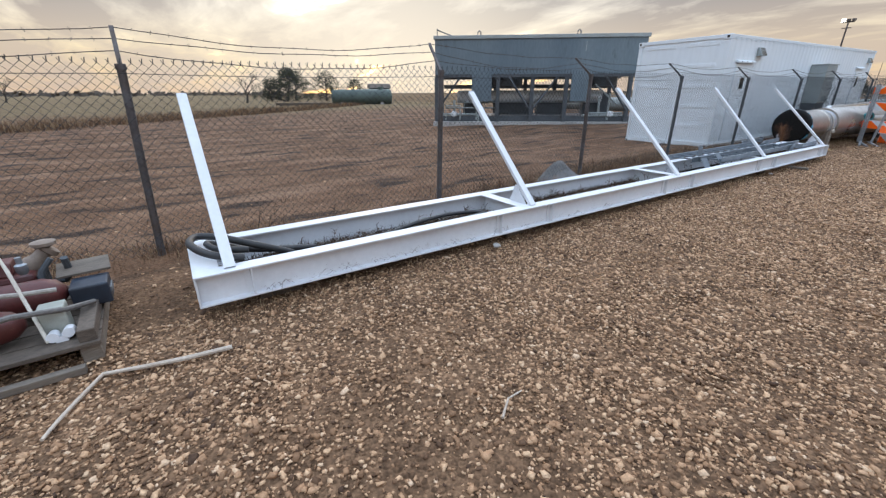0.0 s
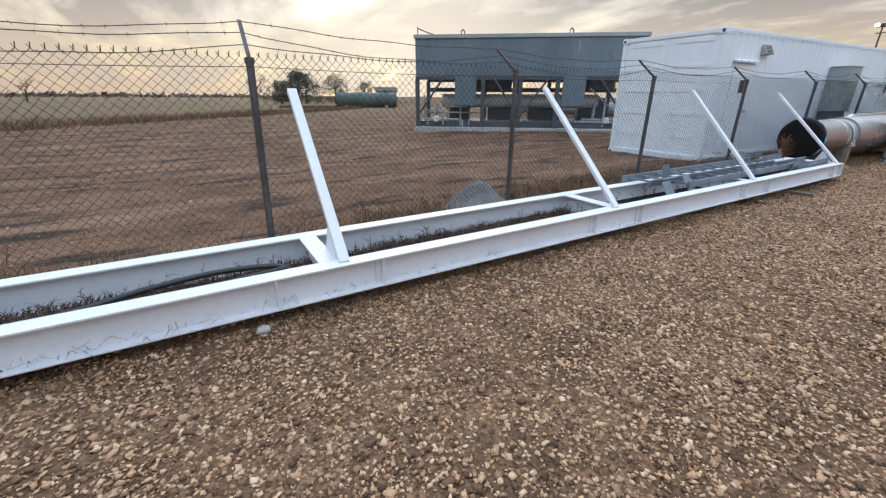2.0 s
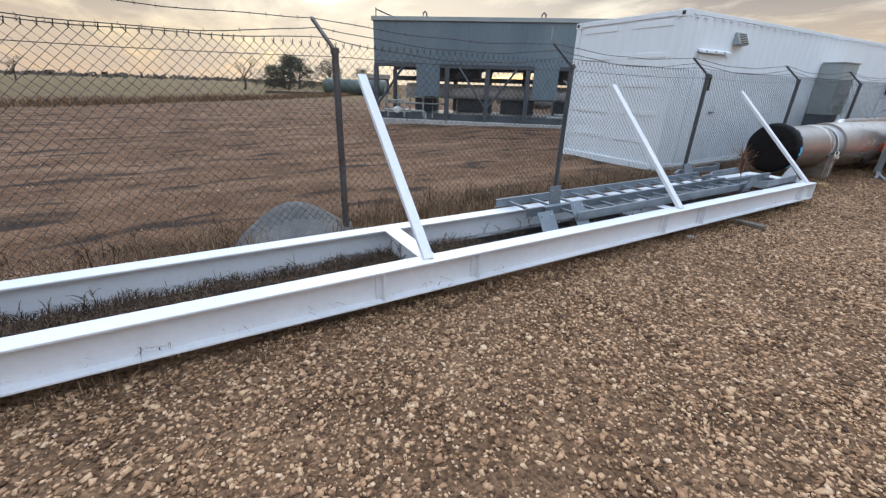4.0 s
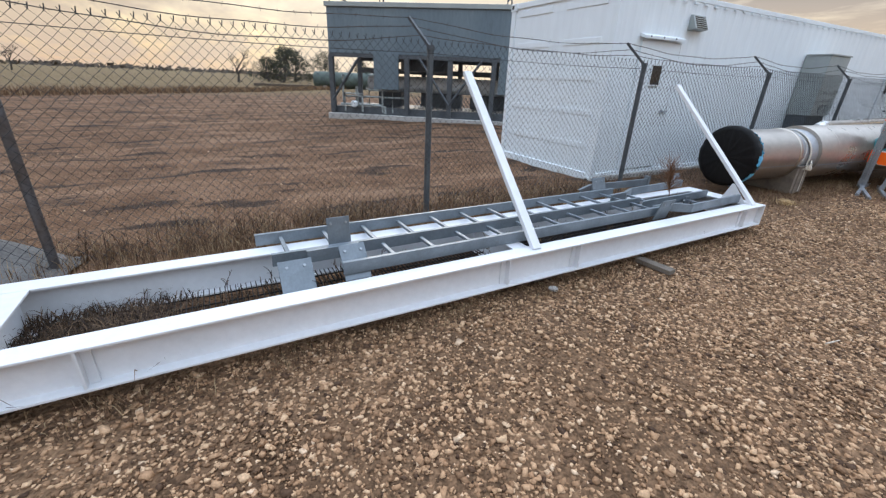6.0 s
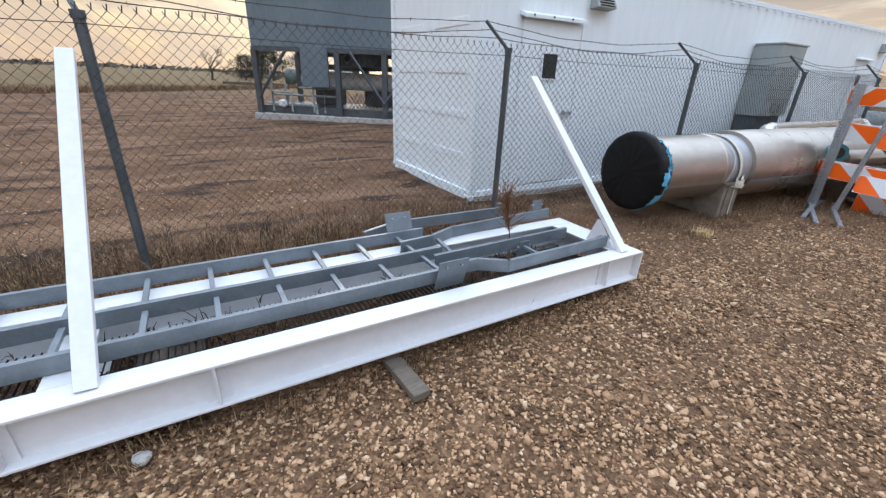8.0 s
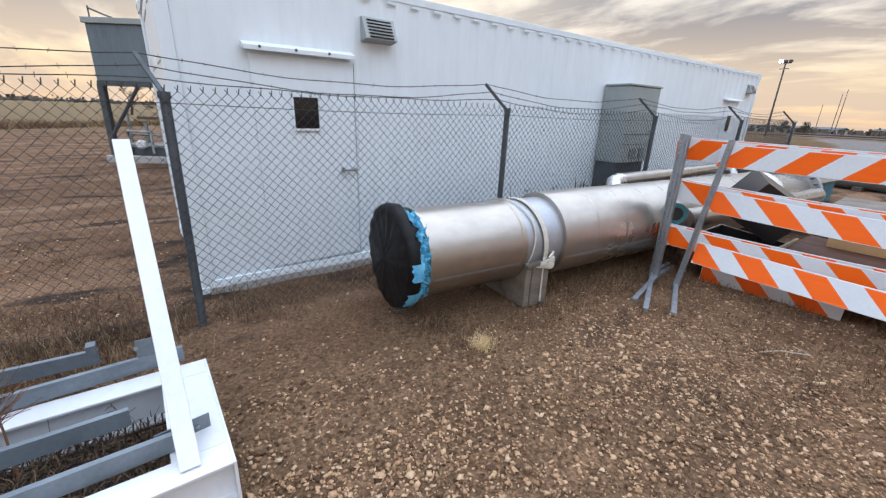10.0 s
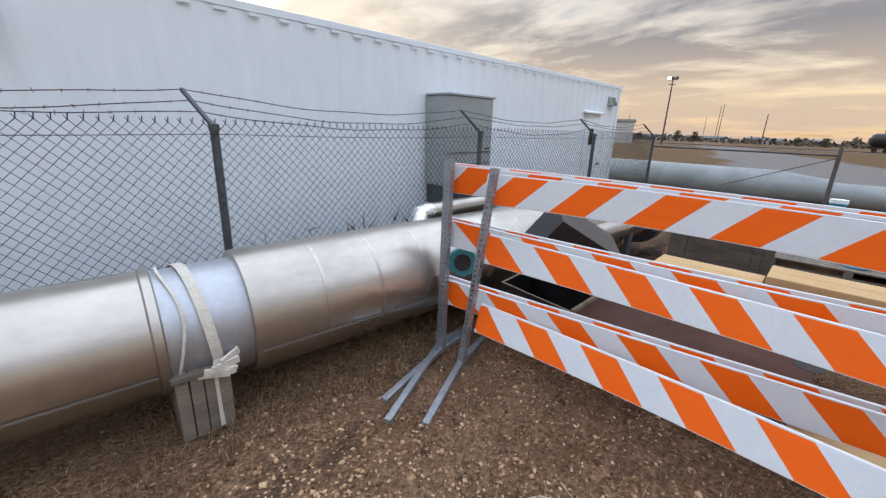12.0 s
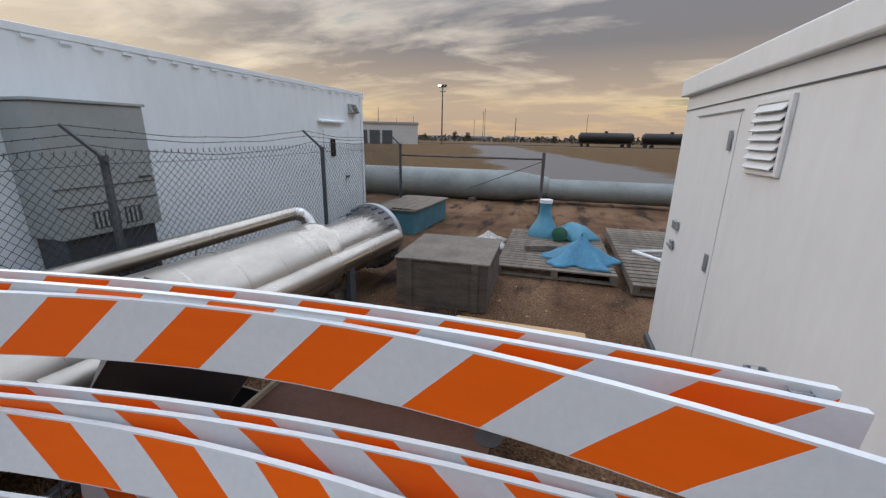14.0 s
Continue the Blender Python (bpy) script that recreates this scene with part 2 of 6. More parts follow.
CONCRETE = surface("concrete", (0.46, 0.45, 0.43), (0.36, 0.35, 0.33), 0.85, big=2, fine=40, bump=0.3, grain=0.2, dirt=(0.25, 0.22, 0.19), dirt_at=0.62)
HVAC = surface("hvac_grey", (0.335, 0.37, 0.365), (0.29, 0.325, 0.325), 0.5, 0.1, big=1.5, fine=20, bump=0.03, grain=0.06)
DARK_GLASS = surface("dark_window", (0.01, 0.01, 0.012), (0.015, 0.015, 0.017), 0.12, big=3, fine=20, bump=0, grain=0.1)
BROWN_PANEL = surface("brown_laminate", (0.085, 0.037, 0.024), (0.062, 0.028, 0.019), 0.7, spec=0.2, big=2, fine=40, bump=0.04, grain=0.15)
BLACK_PANEL = surface("black_laminate", (0.025, 0.025, 0.028), (0.035, 0.034, 0.035), 0.35, big=2, fine=40, bump=0.03, grain=0.15)
RAW_EDGE = surface("chipboard_edge", (0.30, 0.24, 0.17), (0.22, 0.17, 0.12), 0.85, big=8, fine=90, bump=0.3, grain=0.3)
CARDBOARD = surface("cardboard", (0.53, 0.35, 0.17), (0.47, 0.30, 0.145), 0.85, big=2.5, fine=50, bump=0.08, grain=0.08)
CULVERT = surface("galvanised_culvert", (0.27, 0.295, 0.285), (0.19, 0.21, 0.205), 0.6, 0.25, big=1.2, fine=20, bump=0.1, grain=0.12)


# ---------------------------------------------------------------- ground
def level(x, y):
    """The height of the ground."""
    return 0.010 * min(max(x - 12, 0), 12) - 0.010 * min(max(y - 5, 0), 14) * (1 if x < 30 else 0)


def ground_material():
    m = bpy.data.materials.new("ground")
    m.use_nodes = True
    nt = m.node_tree
    L = nt.links.new
    bsdf = nt.nodes["Principled BSDF"]
    co = nt.nodes.new("ShaderNodeTexCoord")
    sep = nt.nodes.new("ShaderNodeSeparateXYZ")
    L(co.outputs["Object"], sep.inputs[0])

    def tex(kind, scale, detail=5.0, stretch=None):
        n = nt.nodes.new(kind)
        n.inputs["Scale"].default_value = scale
        if kind == "ShaderNodeTexNoise":
            n.inputs["Detail"].default_value = detail
        if stretch:
            mp = nt.nodes.new("ShaderNodeMapping")
            mp.inputs["Scale"].default_value = stretch
            L(co.outputs["Object"], mp.inputs[0])
            L(mp.outputs[0], n.inputs["Vector"])
        else:
            L(co.outputs["Object"], n.inputs["Vector"])
        return n

    def rng(v, a, b, c=0.0, d=1.0):
        r = nt.nodes.new("ShaderNodeMapRange")
        for i, q in enumerate((a, b, c, d)):
            r.inputs[i + 1].default_value = q
        L(v, r.inputs[0])
        return r.outputs[0]

    def mix(fac, a, b, blend="MIX"):
        n = nt.nodes.new("ShaderNodeMix")
        n.data_type, n.blend_type = "RGBA", blend
        if isinstance(fac, (int, float)):
            n.inputs[0].default_value = fac
        else:
            L(fac, n.inputs[0])
        for s, v in ((n.inputs[6], a), (n.inputs[7], b)):
            if isinstance(v, tuple):
                s.default_value = (*v, 1)
            else:
                L(v, s)
        return n.outputs[2]

    def mth(op, a, b):
        n = nt.nodes.new("ShaderNodeMath")
        n.operation = op
        n.use_clamp = True
        for i, v in enumerate((a, b)):
            if isinstance(v, (int, float)):
                n.inputs[i].default_value = v
            else:
                L(v, n.inputs[i])
        return n.outputs[0]

    broad, mid, fine = tex("ShaderNodeTexNoise", 0.35).outputs[0], tex("ShaderNodeTexNoise", 2.2, 8).outputs[0], tex("ShaderNodeTexNoise", 45, 4).outputs[0]
    cells = tex("ShaderNodeTexVoronoi", 38)
    # packed gravel between the loose stones
    gravel = mix(cells.outputs["Color"], (0.105, 0.060, 0.033), (0.29, 0.172, 0.098))
    gravel = mix(rng(mid, 0.35, 0.7), gravel, (0.115, 0.066, 0.037))
    # bare earth and dead grass of the field
    earth = mix(rng(mid, 0.3, 0.7), (0.105, 0.055, 0.030), (0.19, 0.107, 0.06))
    streak = tex("ShaderNodeTexNoise", 0.9, 7, (0.35, 1.4, 1)).outputs[0]
    earth = mix(rng(streak, 0.48, 0.66), earth, (0.235, 0.14, 0.085))
    earth = mix(rng(tex("ShaderNodeTexNoise", 1.6, 8, (0.5, 1.5, 1)).outputs[0], 0.54, 0.64), earth, (0.045, 0.028, 0.019))
    straw = mix(rng(streak, 0.35, 0.65), (0.20, 0.145, 0.075), (0.14, 0.095, 0.05))
    # where the yard's gravel ends at the fence
    wob = nt.nodes.new("ShaderNodeMath")
    wob.operation = "MULTIPLY_ADD"
    L(mid, wob.inputs[0])
    wob.inputs[1].default_value = 1.6
    L(sep.outputs[1], wob.inputs[2])
    edge = rng(wob.outputs[0], 4.0, 4.9)
    east = nt.nodes.new("ShaderNodeMath")
    east.operation = "MULTIPLY_ADD"
    L(broad, east.inputs[0])
    east.inputs[1].default_value = 5.0
    L(sep.outputs[0], east.inputs[2])
    yard_end = rng(east.outputs[0], 19.5, 22.5)
    thin = rng(east.outputs[0], 15.0, 19.0, 0.0, 0.8)
    thin = mth("MULTIPLY", thin, rng(mid, 0.35, 0.6))
    col = mix(mth("MAXIMUM", mth("MAXIMUM", edge, yard_end), thin), gravel, earth)
    grass_line = nt.nodes.new("ShaderNodeMath")
    grass_line.operation = "MULTIPLY_ADD"
    L(broad, grass_line.inputs[0])
    grass_line.inputs[1].default_value = 14.0
    L(sep.outputs[1], grass_line.inputs[2])
    col = mix(rng(grass_line.outputs[0], 38, 52), col, straw)
    # a grey gravelled lot and tan verges out to the east
    off = nt.nodes.new("ShaderNodeMath")
    off.operation = "MULTIPLY_ADD"
    L(sep.outputs[0], off.inputs[0])
    off.inputs[1].default_value = -0.22
    L(sep.outputs[1], off.inputs[2])
    wav = nt.nodes.new("ShaderNodeMath")
    wav.operation = "MULTIPLY_ADD"
    L(tex("ShaderNodeTexNoise", 0.12, 4).outputs[0], wav.inputs[0])
    wav.inputs[1].default_value = 6.0
    L(off.outputs[0], wav.inputs[2])
    lot = mth("MULTIPLY", rng(wav.outputs[0], -13.5, -12.0), rng(wav.outputs[0], -2.5, -1.0, 1, 0))
    lotx = mth("MULTIPLY", rng(sep.outputs[0], 31, 34), rng(sep.outputs[0], 125, 135, 1, 0))
    col = mix(mth("MULTIPLY", lot, lotx), col, (0.19, 0.175, 0.165))
    col = mix(mth("MULTIPLY", rng(sep.outputs[0], 30, 36), mth("SUBTRACT", 1.0, lot)), col, mix(rng(mid, 0.3, 0.7), (0.16, 0.095, 0.04), (0.10, 0.062, 0.032)))
    shade = rng(fine, 0.3, 0.7, 0.55, 1.35)
    grey = nt.nodes.new("ShaderNodeCombineColor")
    for k in range(3):
        L(shade, grey.inputs[k])
    col = mix(1.0, col, grey.outputs[0], "MULTIPLY")
    L(col, bsdf.inputs["Base Color"])
    bsdf.inputs["Roughness"].default_value = 0.95
    bsdf.inputs["Specular IOR Level"].default_value = 0.2
    h = nt.nodes.new("ShaderNodeMath")
    h.operation = "ADD"
    L(rng(cells.outputs["Distance"], 0, 0.6, 1, 0), h.inputs[0])
    L(rng(mid, 0, 1, 0, 3), h.inputs[1])
    b = nt.nodes.new("ShaderNodeBump")
    b.inputs["Strength"].default_value, b.inputs["Distance"].default_value = 1.0, 0.02
    L(h.outputs[0], b.inputs["Height"])
    L(b.outputs[0], bsdf.inputs["Normal"])
    return m


def build_ground():
    def steps(lo, a, b, hi, fine, n):
        inner = list(np.arange(a, b + 1e-6, fine))
        left = [a - (a - lo) * (k / n) ** 3 for k in range(n, 0, -1)]
        right = [b + (hi - b) * (k / n) ** 3 for k in range(1, n + 1)]
        return left + inner + right

    xs, ys = steps(-1500, -8, 32, 2500, 0.25, 14), steps(-1500, -6, 24, 2500, 0.25, 14)
    vs = []
    for y in ys:
        for x in xs:
            near = -8 <= x <= 32 and -6 <= y <= 24
            bumpy = 0.02 * noise.noise(Vector((x * 0.9, y * 0.9, 0))) + 0.012 * noise.noise(Vector((x * 2.6, y * 2.6, 4))) if near else 0
            if near and y > 4.6:
                bumpy *= 2.2
            vs.append((x, y, level(x, y) + bumpy - 0.008))
    nx = len(xs)
    mb = MB()
    mb.add(vs, [(j * nx + i, j * nx + i + 1, (j + 1) * nx + i + 1, (j + 1) * nx + i) for j in range(len(ys) - 1) for i in range(nx - 1)])
    ob = part("ground", mb, ground_material(), smooth="all")
    return tagged(ob, "brown gravel yard and bare earth field with dead grass", "ground", kind="structure")


build_ground()


# ---------------------------------------------------------------- shipping container office
def build_container():
    length, width, height = 12.19, 2.44, 2.80
    box = thing("container_office", "long white shipping container office with doors and wall cooling unit", "container", pose(12.14, 5.12, -0.07, 0, -0.75, -1.2))
    rails = MB()
    t = 0.11
    for y0 in (0, width - t):
        rails.box(0, length, y0, y0 + t, 0.03, 0.17)
        rails.box(0, length, y0 + 0.01, y0 + 0.07, height - 0.07, height)
    for x0 in (0, length - t):
        rails.box(x0, x0 + t, t, width - t, 0.03, 0.17)
        rails.box(x0 + 0.01, x0 + 0.08, t, width - t, height - 0.09, height - 0.003)
    part("frame_rail", rails, CONTAINER_WHITE, box, bevel=0.006)
    for x0 in (0, length - t):
        for y0 in (0, width - t):
            part("corner_post", MB().box(x0 + 0.003, x0 + t - 0.003, y0 - 0.003, y0 + t - 0.003, 0.16, height - 0.115), CONTAINER_WHITE, box, bevel=0.008)
            for z0 in (0, height - 0.118):
                cast = part("corner_casting", MB().box(x0 - 0.008, x0 + 0.16, y0 - 0.008 if y0 == 0 else y0 - 0.05, y0 + 0.16 if y0 == 0 else y0 + t + 0.008, z0, z0 + 0.118), CONTAINER_WHITE, box, bevel=0.008)
                hole = MB()
                xf = x0 - 0.0095 if x0 == 0 else x0 + 0.1535
                hole.box(xf, xf + 0.008, y0 + 0.03, y0 + 0.09, z0 + 0.03, z0 + 0.09)
                part("lifting_hole", hole, RUBBER, cast, "dark lifting hole")

    def corrugated(length_, z0, z1, pitch, depth):
        """A sheet with trapezoid ribs along x; ribs stand in the y direction."""
        pts, x = [], 0.0
        while x < length_ - 1e-6:
            for dx, dy in ((0, 0), (0.36, 0), (0.5, depth), (0.86, depth)):
                if x + dx * pitch < length_:
                    pts.append((x + dx * pitch, dy))
            x += pitch
        pts.append((length_, 0))
        mb = MB()
        n = len(pts)
        mb.add([(px, py, z) for z in (z0, z1) for px, py in pts], [(k, k + 1, n + k + 1, n + k) for k in range(n - 1)])
        return mb

    part("side_panel", corrugated(length - 2 * t, 0.168, height - 0.068, 0.278, 0.006), CONTAINER_WHITE, box, at=pose(t, 0.018, 0))
    part("side_panel", corrugated(length - 2 * t, 0.168, height - 0.068, 0.278, 0.03), CONTAINER_WHITE, box, at=pose(t, width - 0.06, 0))
    for x0 in (0.03, length - 0.05):
        pn = part("end_panel", MB().box(x0, x0 + 0.02, t, width - t, 0.168, height - 0.09), CONTAINER_WHITE, box)
        rows = 5
        hh = (height - 0.09 - 0.168) / rows
        for k in range(rows):
            z0 = 0.168 + k * hh
            for y0, y1 in ((0.22, 1.05), (1.35, 2.2)):
                part("rib", MB().prism([(y0, z0 + hh * 0.72), (y1, z0 + hh * 0.72), (y1 - 0.03, z0 + hh * 0.9), (y0 + 0.03, z0 + hh * 0.9)], x0 - 0.010, x0 + 0.01), CONTAINER_WHITE, pn, bevel=0.006)
    part("roof_sheet", MB().box(0.05, length - 0.05, 0.05, width - 0.05, height - 0.03, height - 0.012), CONTAINER_WHITE, box)
    part("floor_pan", MB().box(t, length - t, t, width - t, 0.12, 0.16), STEEL_DARK, box)
    # scalloped roof edge
    for k in range(42):
        x0 = 0.28 + k * 0.278
        part("roof_rib", rib_mesh, None, box, at=pose(x0, 0.0, height - 0.105))

    def door(x0, x1, z1, hinge_right, lamp):
        d = part("door", MB().box(x0, x1, -0.006, 0.022, 0.2, z1), CONTAINER_WHITE, box, "flush white steel door", bevel=0.004)
        seal = MB()
        for a, b, c, e in ((x1 + 0.001, x1 + 0.005, 0.2, z1),):
            seal.box(a, b, -0.004, 0.02, c, e)
        part("seal", seal, STEEL_DARK, d)
        return d

    d = door(0.62, 1.56, 2.13, True, True)
    pane = part("window", MB().box(0.955, 1.185, -0.02, -0.013, 1.52, 1.80), DARK_GLASS, d, "small dark window")
    fr = MB()
    for a, b, c, e in ((0.935, 0.957, 1.50, 1.82), (1.183, 1.205, 1.50, 1.82), (0.957, 1.183, 1.50, 1.522), (0.957, 1.183, 1.798, 1.82)):
        fr.box(a, b, -0.026, -0.012, c, e)
    part("window_frame", fr, CONTAINER_WHITE, d, bevel=0.003)
    h = MB().box(1.385, 1.41, -0.05, -0.012, 1.09, 1.14)
    h.tube([(1.40, -0.045, 1.115), (1.53, -0.05, 1.115)], 0.011, 8)
    h.tube([(1.52, -0.012, 1.115), (1.52, -0.05, 1.115)], 0.02, 10)
    part("handle", h, GALV, d, "steel lever handle", smooth=True)
    gut = MB().prism([(-0.075, 2.19), (0.02, 2.225), (0.02, 2.18), (-0.075, 2.15)], 0.57, 1.56)
    part("drip_rail", gut, CONTAINER_WHITE, box, bevel=0.004)
    for xb in (0.7, 1.0, 1.3):
        part("bolt", MB().tube([(xb, -0.085, 2.18), (xb, -0.06, 2.18)], 0.012, 8), STEEL_DARK, box)
    # floodlight / vent hood over the door
    for x0, z0, s in ((1.66, 2.33, 1.0), (11.55, 2.33, 0.9)):
        hood = MB().prism([(-0.02 * s, 0.22 * s), (0.022, 0.22 * s), (0.022, 0), (-0.115 * s, 0.02 * s)], 0, 0.34 * s, pose(x0, 0, z0))
        hd = part("wall_light", hood, HVAC, box, "grey wedge shaped wall light", bevel=0.006)
        ln = MB()
        a, b = Vector((0, -0.026 * s, 0.21 * s)), Vector((0, -0.117 * s, 0.03 * s))
        for k in range(6):
            p = a.lerp(b, (k + 0.5) / 6)
            ln.box(x0 + 0.04 * s, x0 + 0.30 * s, p.y - 0.007, p.y + 0.004, z0 + p.z - 0.011, z0 + p.z + 0.002)
        part("louvre", ln, DARK_GLASS, hd)
    d2 = door(10.55, 11.45, 2.0, False, True)
    part("window", MB().box(10.75, 10.93, -0.02, -0.013, 1.48, 1.82), DARK_GLASS, d2, "small dark window")
    part("handle", MB().box(11.28, 11.38, -0.06, -0.012, 1.02, 1.06), STEEL_DARK, d2, bevel=0.005)
    part("drip_rail", MB().prism([(-0.065, 2.16), (0.02, 2.19), (0.02, 2.15), (-0.065, 2.13)], 10.4, 11.3), CONTAINER_WHITE, box, bevel=0.004)
    # wall-hung cooling unit
    cu = part("cooling_unit", MB().box(5.82, 6.72, -0.42, 0.02, 1.02, 2.17), HVAC, box, "tall grey wall-mounted cooling unit", bevel=0.012)
    part("top_cap", MB().box(5.80, 6.74, -0.44, 0.0, 2.17, 2.195), HVAC, cu, bevel=0.004)
    seams = MB()
    for z in (1.30, 1.455):
        seams.box(5.825, 6.715, -0.428, -0.42, z, z + 0.008)
    part("seam", seams, STEEL_DARK, cu)
    for xa, xb in ((6.08, 6.31), (6.36, 6.52)):
        grille = part("grille", MB().box(xa, xb, -0.425, -0.42, 1.075, 1.235), STEEL_DARK, cu, "dark louvred grille")
        for k in range(int((xb - xa) / 0.042)):
            part("slat", MB().box(xa + 0.012 + k * 0.042, xa + 0.03 + k * 0.042, -0.437, -0.425, 1.085, 1.225), HVAC, grille)
    part("handle", MB().box(6.56, 6.68, -0.436, -0.42, 1.495, 1.515), STEEL_DARK, cu)
    # the recess below the unit: its shade is painted in with a darker material
    part("lower_box", MB().box(5.86, 6.68, -0.36, 0.02, 0.42, 1.02), STEEL_DARK, cu, "lower housing with shade put into its dark colour", bevel=0.01)
    part("bottom_tray", MB().box(5.82, 6.72, -0.40, 0.02, 0.36, 0.42), HVAC, cu, bevel=0.006)
    return box


def rib():
    mb = MB()
    mb.prism([(-0.004, 0.0), (0.012, 0.0), (0.008, 0.024), (-0.004, 0.024)], 0.0, 0.10)
    return to_mesh("roof_rib", mb, CONTAINER_WHITE)


rib_mesh = rib()
build_container()
skirt = MB().box(0, 12.15, 0.0, 0.18, -0.14, 0.05)
tagged(part("concrete_footing", skirt, CONCRETE, at=pose(12.2, 5.07, 0.0, 0, -0.5, -1.2), bevel=0.006), "low grey concrete footing under the white container", "footing")


# ---------------------------------------------------------------- fence
FENCE = [(-9.3, 4.33), (-6.25, 4.33), (-3.25, 4.33), (-0.16, 4.33), (2.81, 4.16), (5.80, 4.35), (8.82, 4.46), (12.05, 4.50), (15.09, 4.34), (18.14, 4.23), (21.25, 4.08), (24.25, 3.95)]


def fence_y(x):
    for (a, b), (c, d) in zip(FENCE, FENCE[1:]):
        if a <= x <= c:
            return b + (d - b) * (x - a) / (c - a)
    return FENCE[-1][1]


def fence_top(x):
    return 1.602 + 0.0078 * min(max(x, 0), 25)


def build_fence():
    fence = thing("chain_link_fence", "chain-link fence with leaning barbed wire arms on steel posts", "fence", pose(0, 0, 0))
    tips = []
    for i, (x, y) in enumerate(FENCE):
        top = fence_top(x)
        old = x < 8
        metal = OLD_POST if old else POST_GREY
        lean = {3: (0.08, 0.0), 4: (0.05, 0.0)}.get(i, (0.0, 0.0))
        p = part("post", MB().tube([(x - lean[0], y, -0.2), (x, y, top)], 0.031, 12), metal, fence, "rust-dark steel post" if old else "grey galvanised post", smooth=True)
        part("cap", MB().tube([(x, y, top - 0.03), (x, y, top + 0.015)], 0.038, 12), metal, p, smooth=True)
        tip = Vector((x - (0.0 if i <= 4 else 0.11), y + 0.24, top + (0.31 if i <= 4 else 0.26)))
        arm = MB()
        d = tip - Vector((x, y, top))
        arm.prism([(-0.016, 0), (0.016, 0), (0.016, 0.005), (-0.016, 0.005)], 0, d.length, Matrix.Translation((x, y, top)) @ d.to_track_quat("X", "Z").to_matrix().to_4x4())
        arm.prism([(-0.003, -0.025), (0.003, -0.025), (0.003, 0), (-0.003, 0)], 0, d.length, Matrix.Translation((x, y, top)) @ d.to_track_quat("X", "Z").to_matrix().to_4x4())
        part("barbed_wire_arm", arm, metal, p)
        tips.append([Vector((x, y, top)).lerp(tip, f) for f in (0.38, 0.70, 0.99)])
    rng = random.Random(4)
    for k in range(3):
        wire, barbs, run = MB(), MB(), []
        for a, b in zip(tips, tips[1:]):
            p0, p1 = a[k], b[k]
            sag = rng.uniform(0.04, 0.13)
            pts = []
            for s in range(17):
                f = s / 16
                q = p0.lerp(p1, f)
                q.z -= sag * 4 * f * (1 - f) + 0.006 * math.sin(f * 19 + k)
                pts.append(q)
            run += pts if not run else pts[1:]
            n = 23
            for s in range(1, n):
                f = s / n * 16
                i = int(f)
                q = pts[i].lerp(pts[i + 1], f - i)
                for _ in range(2):
                    v = Vector((rng.uniform(-0.4, 0.4), rng.uniform(-1, 1), rng.uniform(-1, 1))).normalized() * 0.017
                    barbs.tube([q - v, q + v], 0.0015, 3, caps=False)
        wire.tube(run, 0.0034, 4, caps=False)
        w = part("barbed_wire", wire, BLACK_WIRE, fence, "rusty barbed wire")
        tagged(part("barb", barbs, BLACK_WIRE, w), kind="stuff")
    # woven fabric, bay by bay
    pitch = 0.0358
    for (xa, ya), (xb, yb) in zip(FENCE[2:], FENCE[3:]):
        mb = MB()
        n = 2 * round((xb - xa) / pitch / 2)
        px = (xb - xa) / n
        for i in range(n):
            x0 = xa + (i + 0.5) * px
            top = fence_top(x0) + 0.02
            rows = 46
            hz = (top - 0.03) / rows
            pts = []
            for k in range(rows + 1):
                side = 1 if (k + i) % 2 else -1
                x = x0 + side * px * 0.5 + 0.0015 * math.sin(k * 1.7 + x0 * 3)
                f = (x - xa) / (xb - xa)
                pts.append((x, ya + (yb - ya) * f - 0.036 + side * 0.0022 + 0.012 * math.sin(x * 2.1 + k * 0.2), 0.03 + k * hz))
            mb.tube(pts, 0.0030 if xa > 11.5 else 0.0023 if xa > 5 else 0.0027, 3, caps=False)
            if i % 2:
                # twisted ends along the top
                p = pts[-1]
                mb.tube([p, (p[0] + 0.006, p[1], p[2] + 0.036)], 0.0034, 4, caps=False)
                mb.tube([p, (p[0] - 0.014, p[1] + 0.004, p[2] + 0.026)], 0.0026, 3, caps=False)
        tagged(part("wire_fabric", mb, WIRE, fence, "woven diamond wire mesh"), kind="stuff")
        tw = MB()
        pts = []
        for s in range(13):
            f = s / 12
            x = xa + (xb - xa) * f
            pts.append((x, ya + (yb - ya) * f - 0.03, fence_top(x) - 0.055 - 0.02 * math.sin(f * math.pi)))
        tw.tube(pts, 0.0025, 4, caps=False)
        part("tension_wire", tw, WIRE, fence)
    return fence


build_fence()


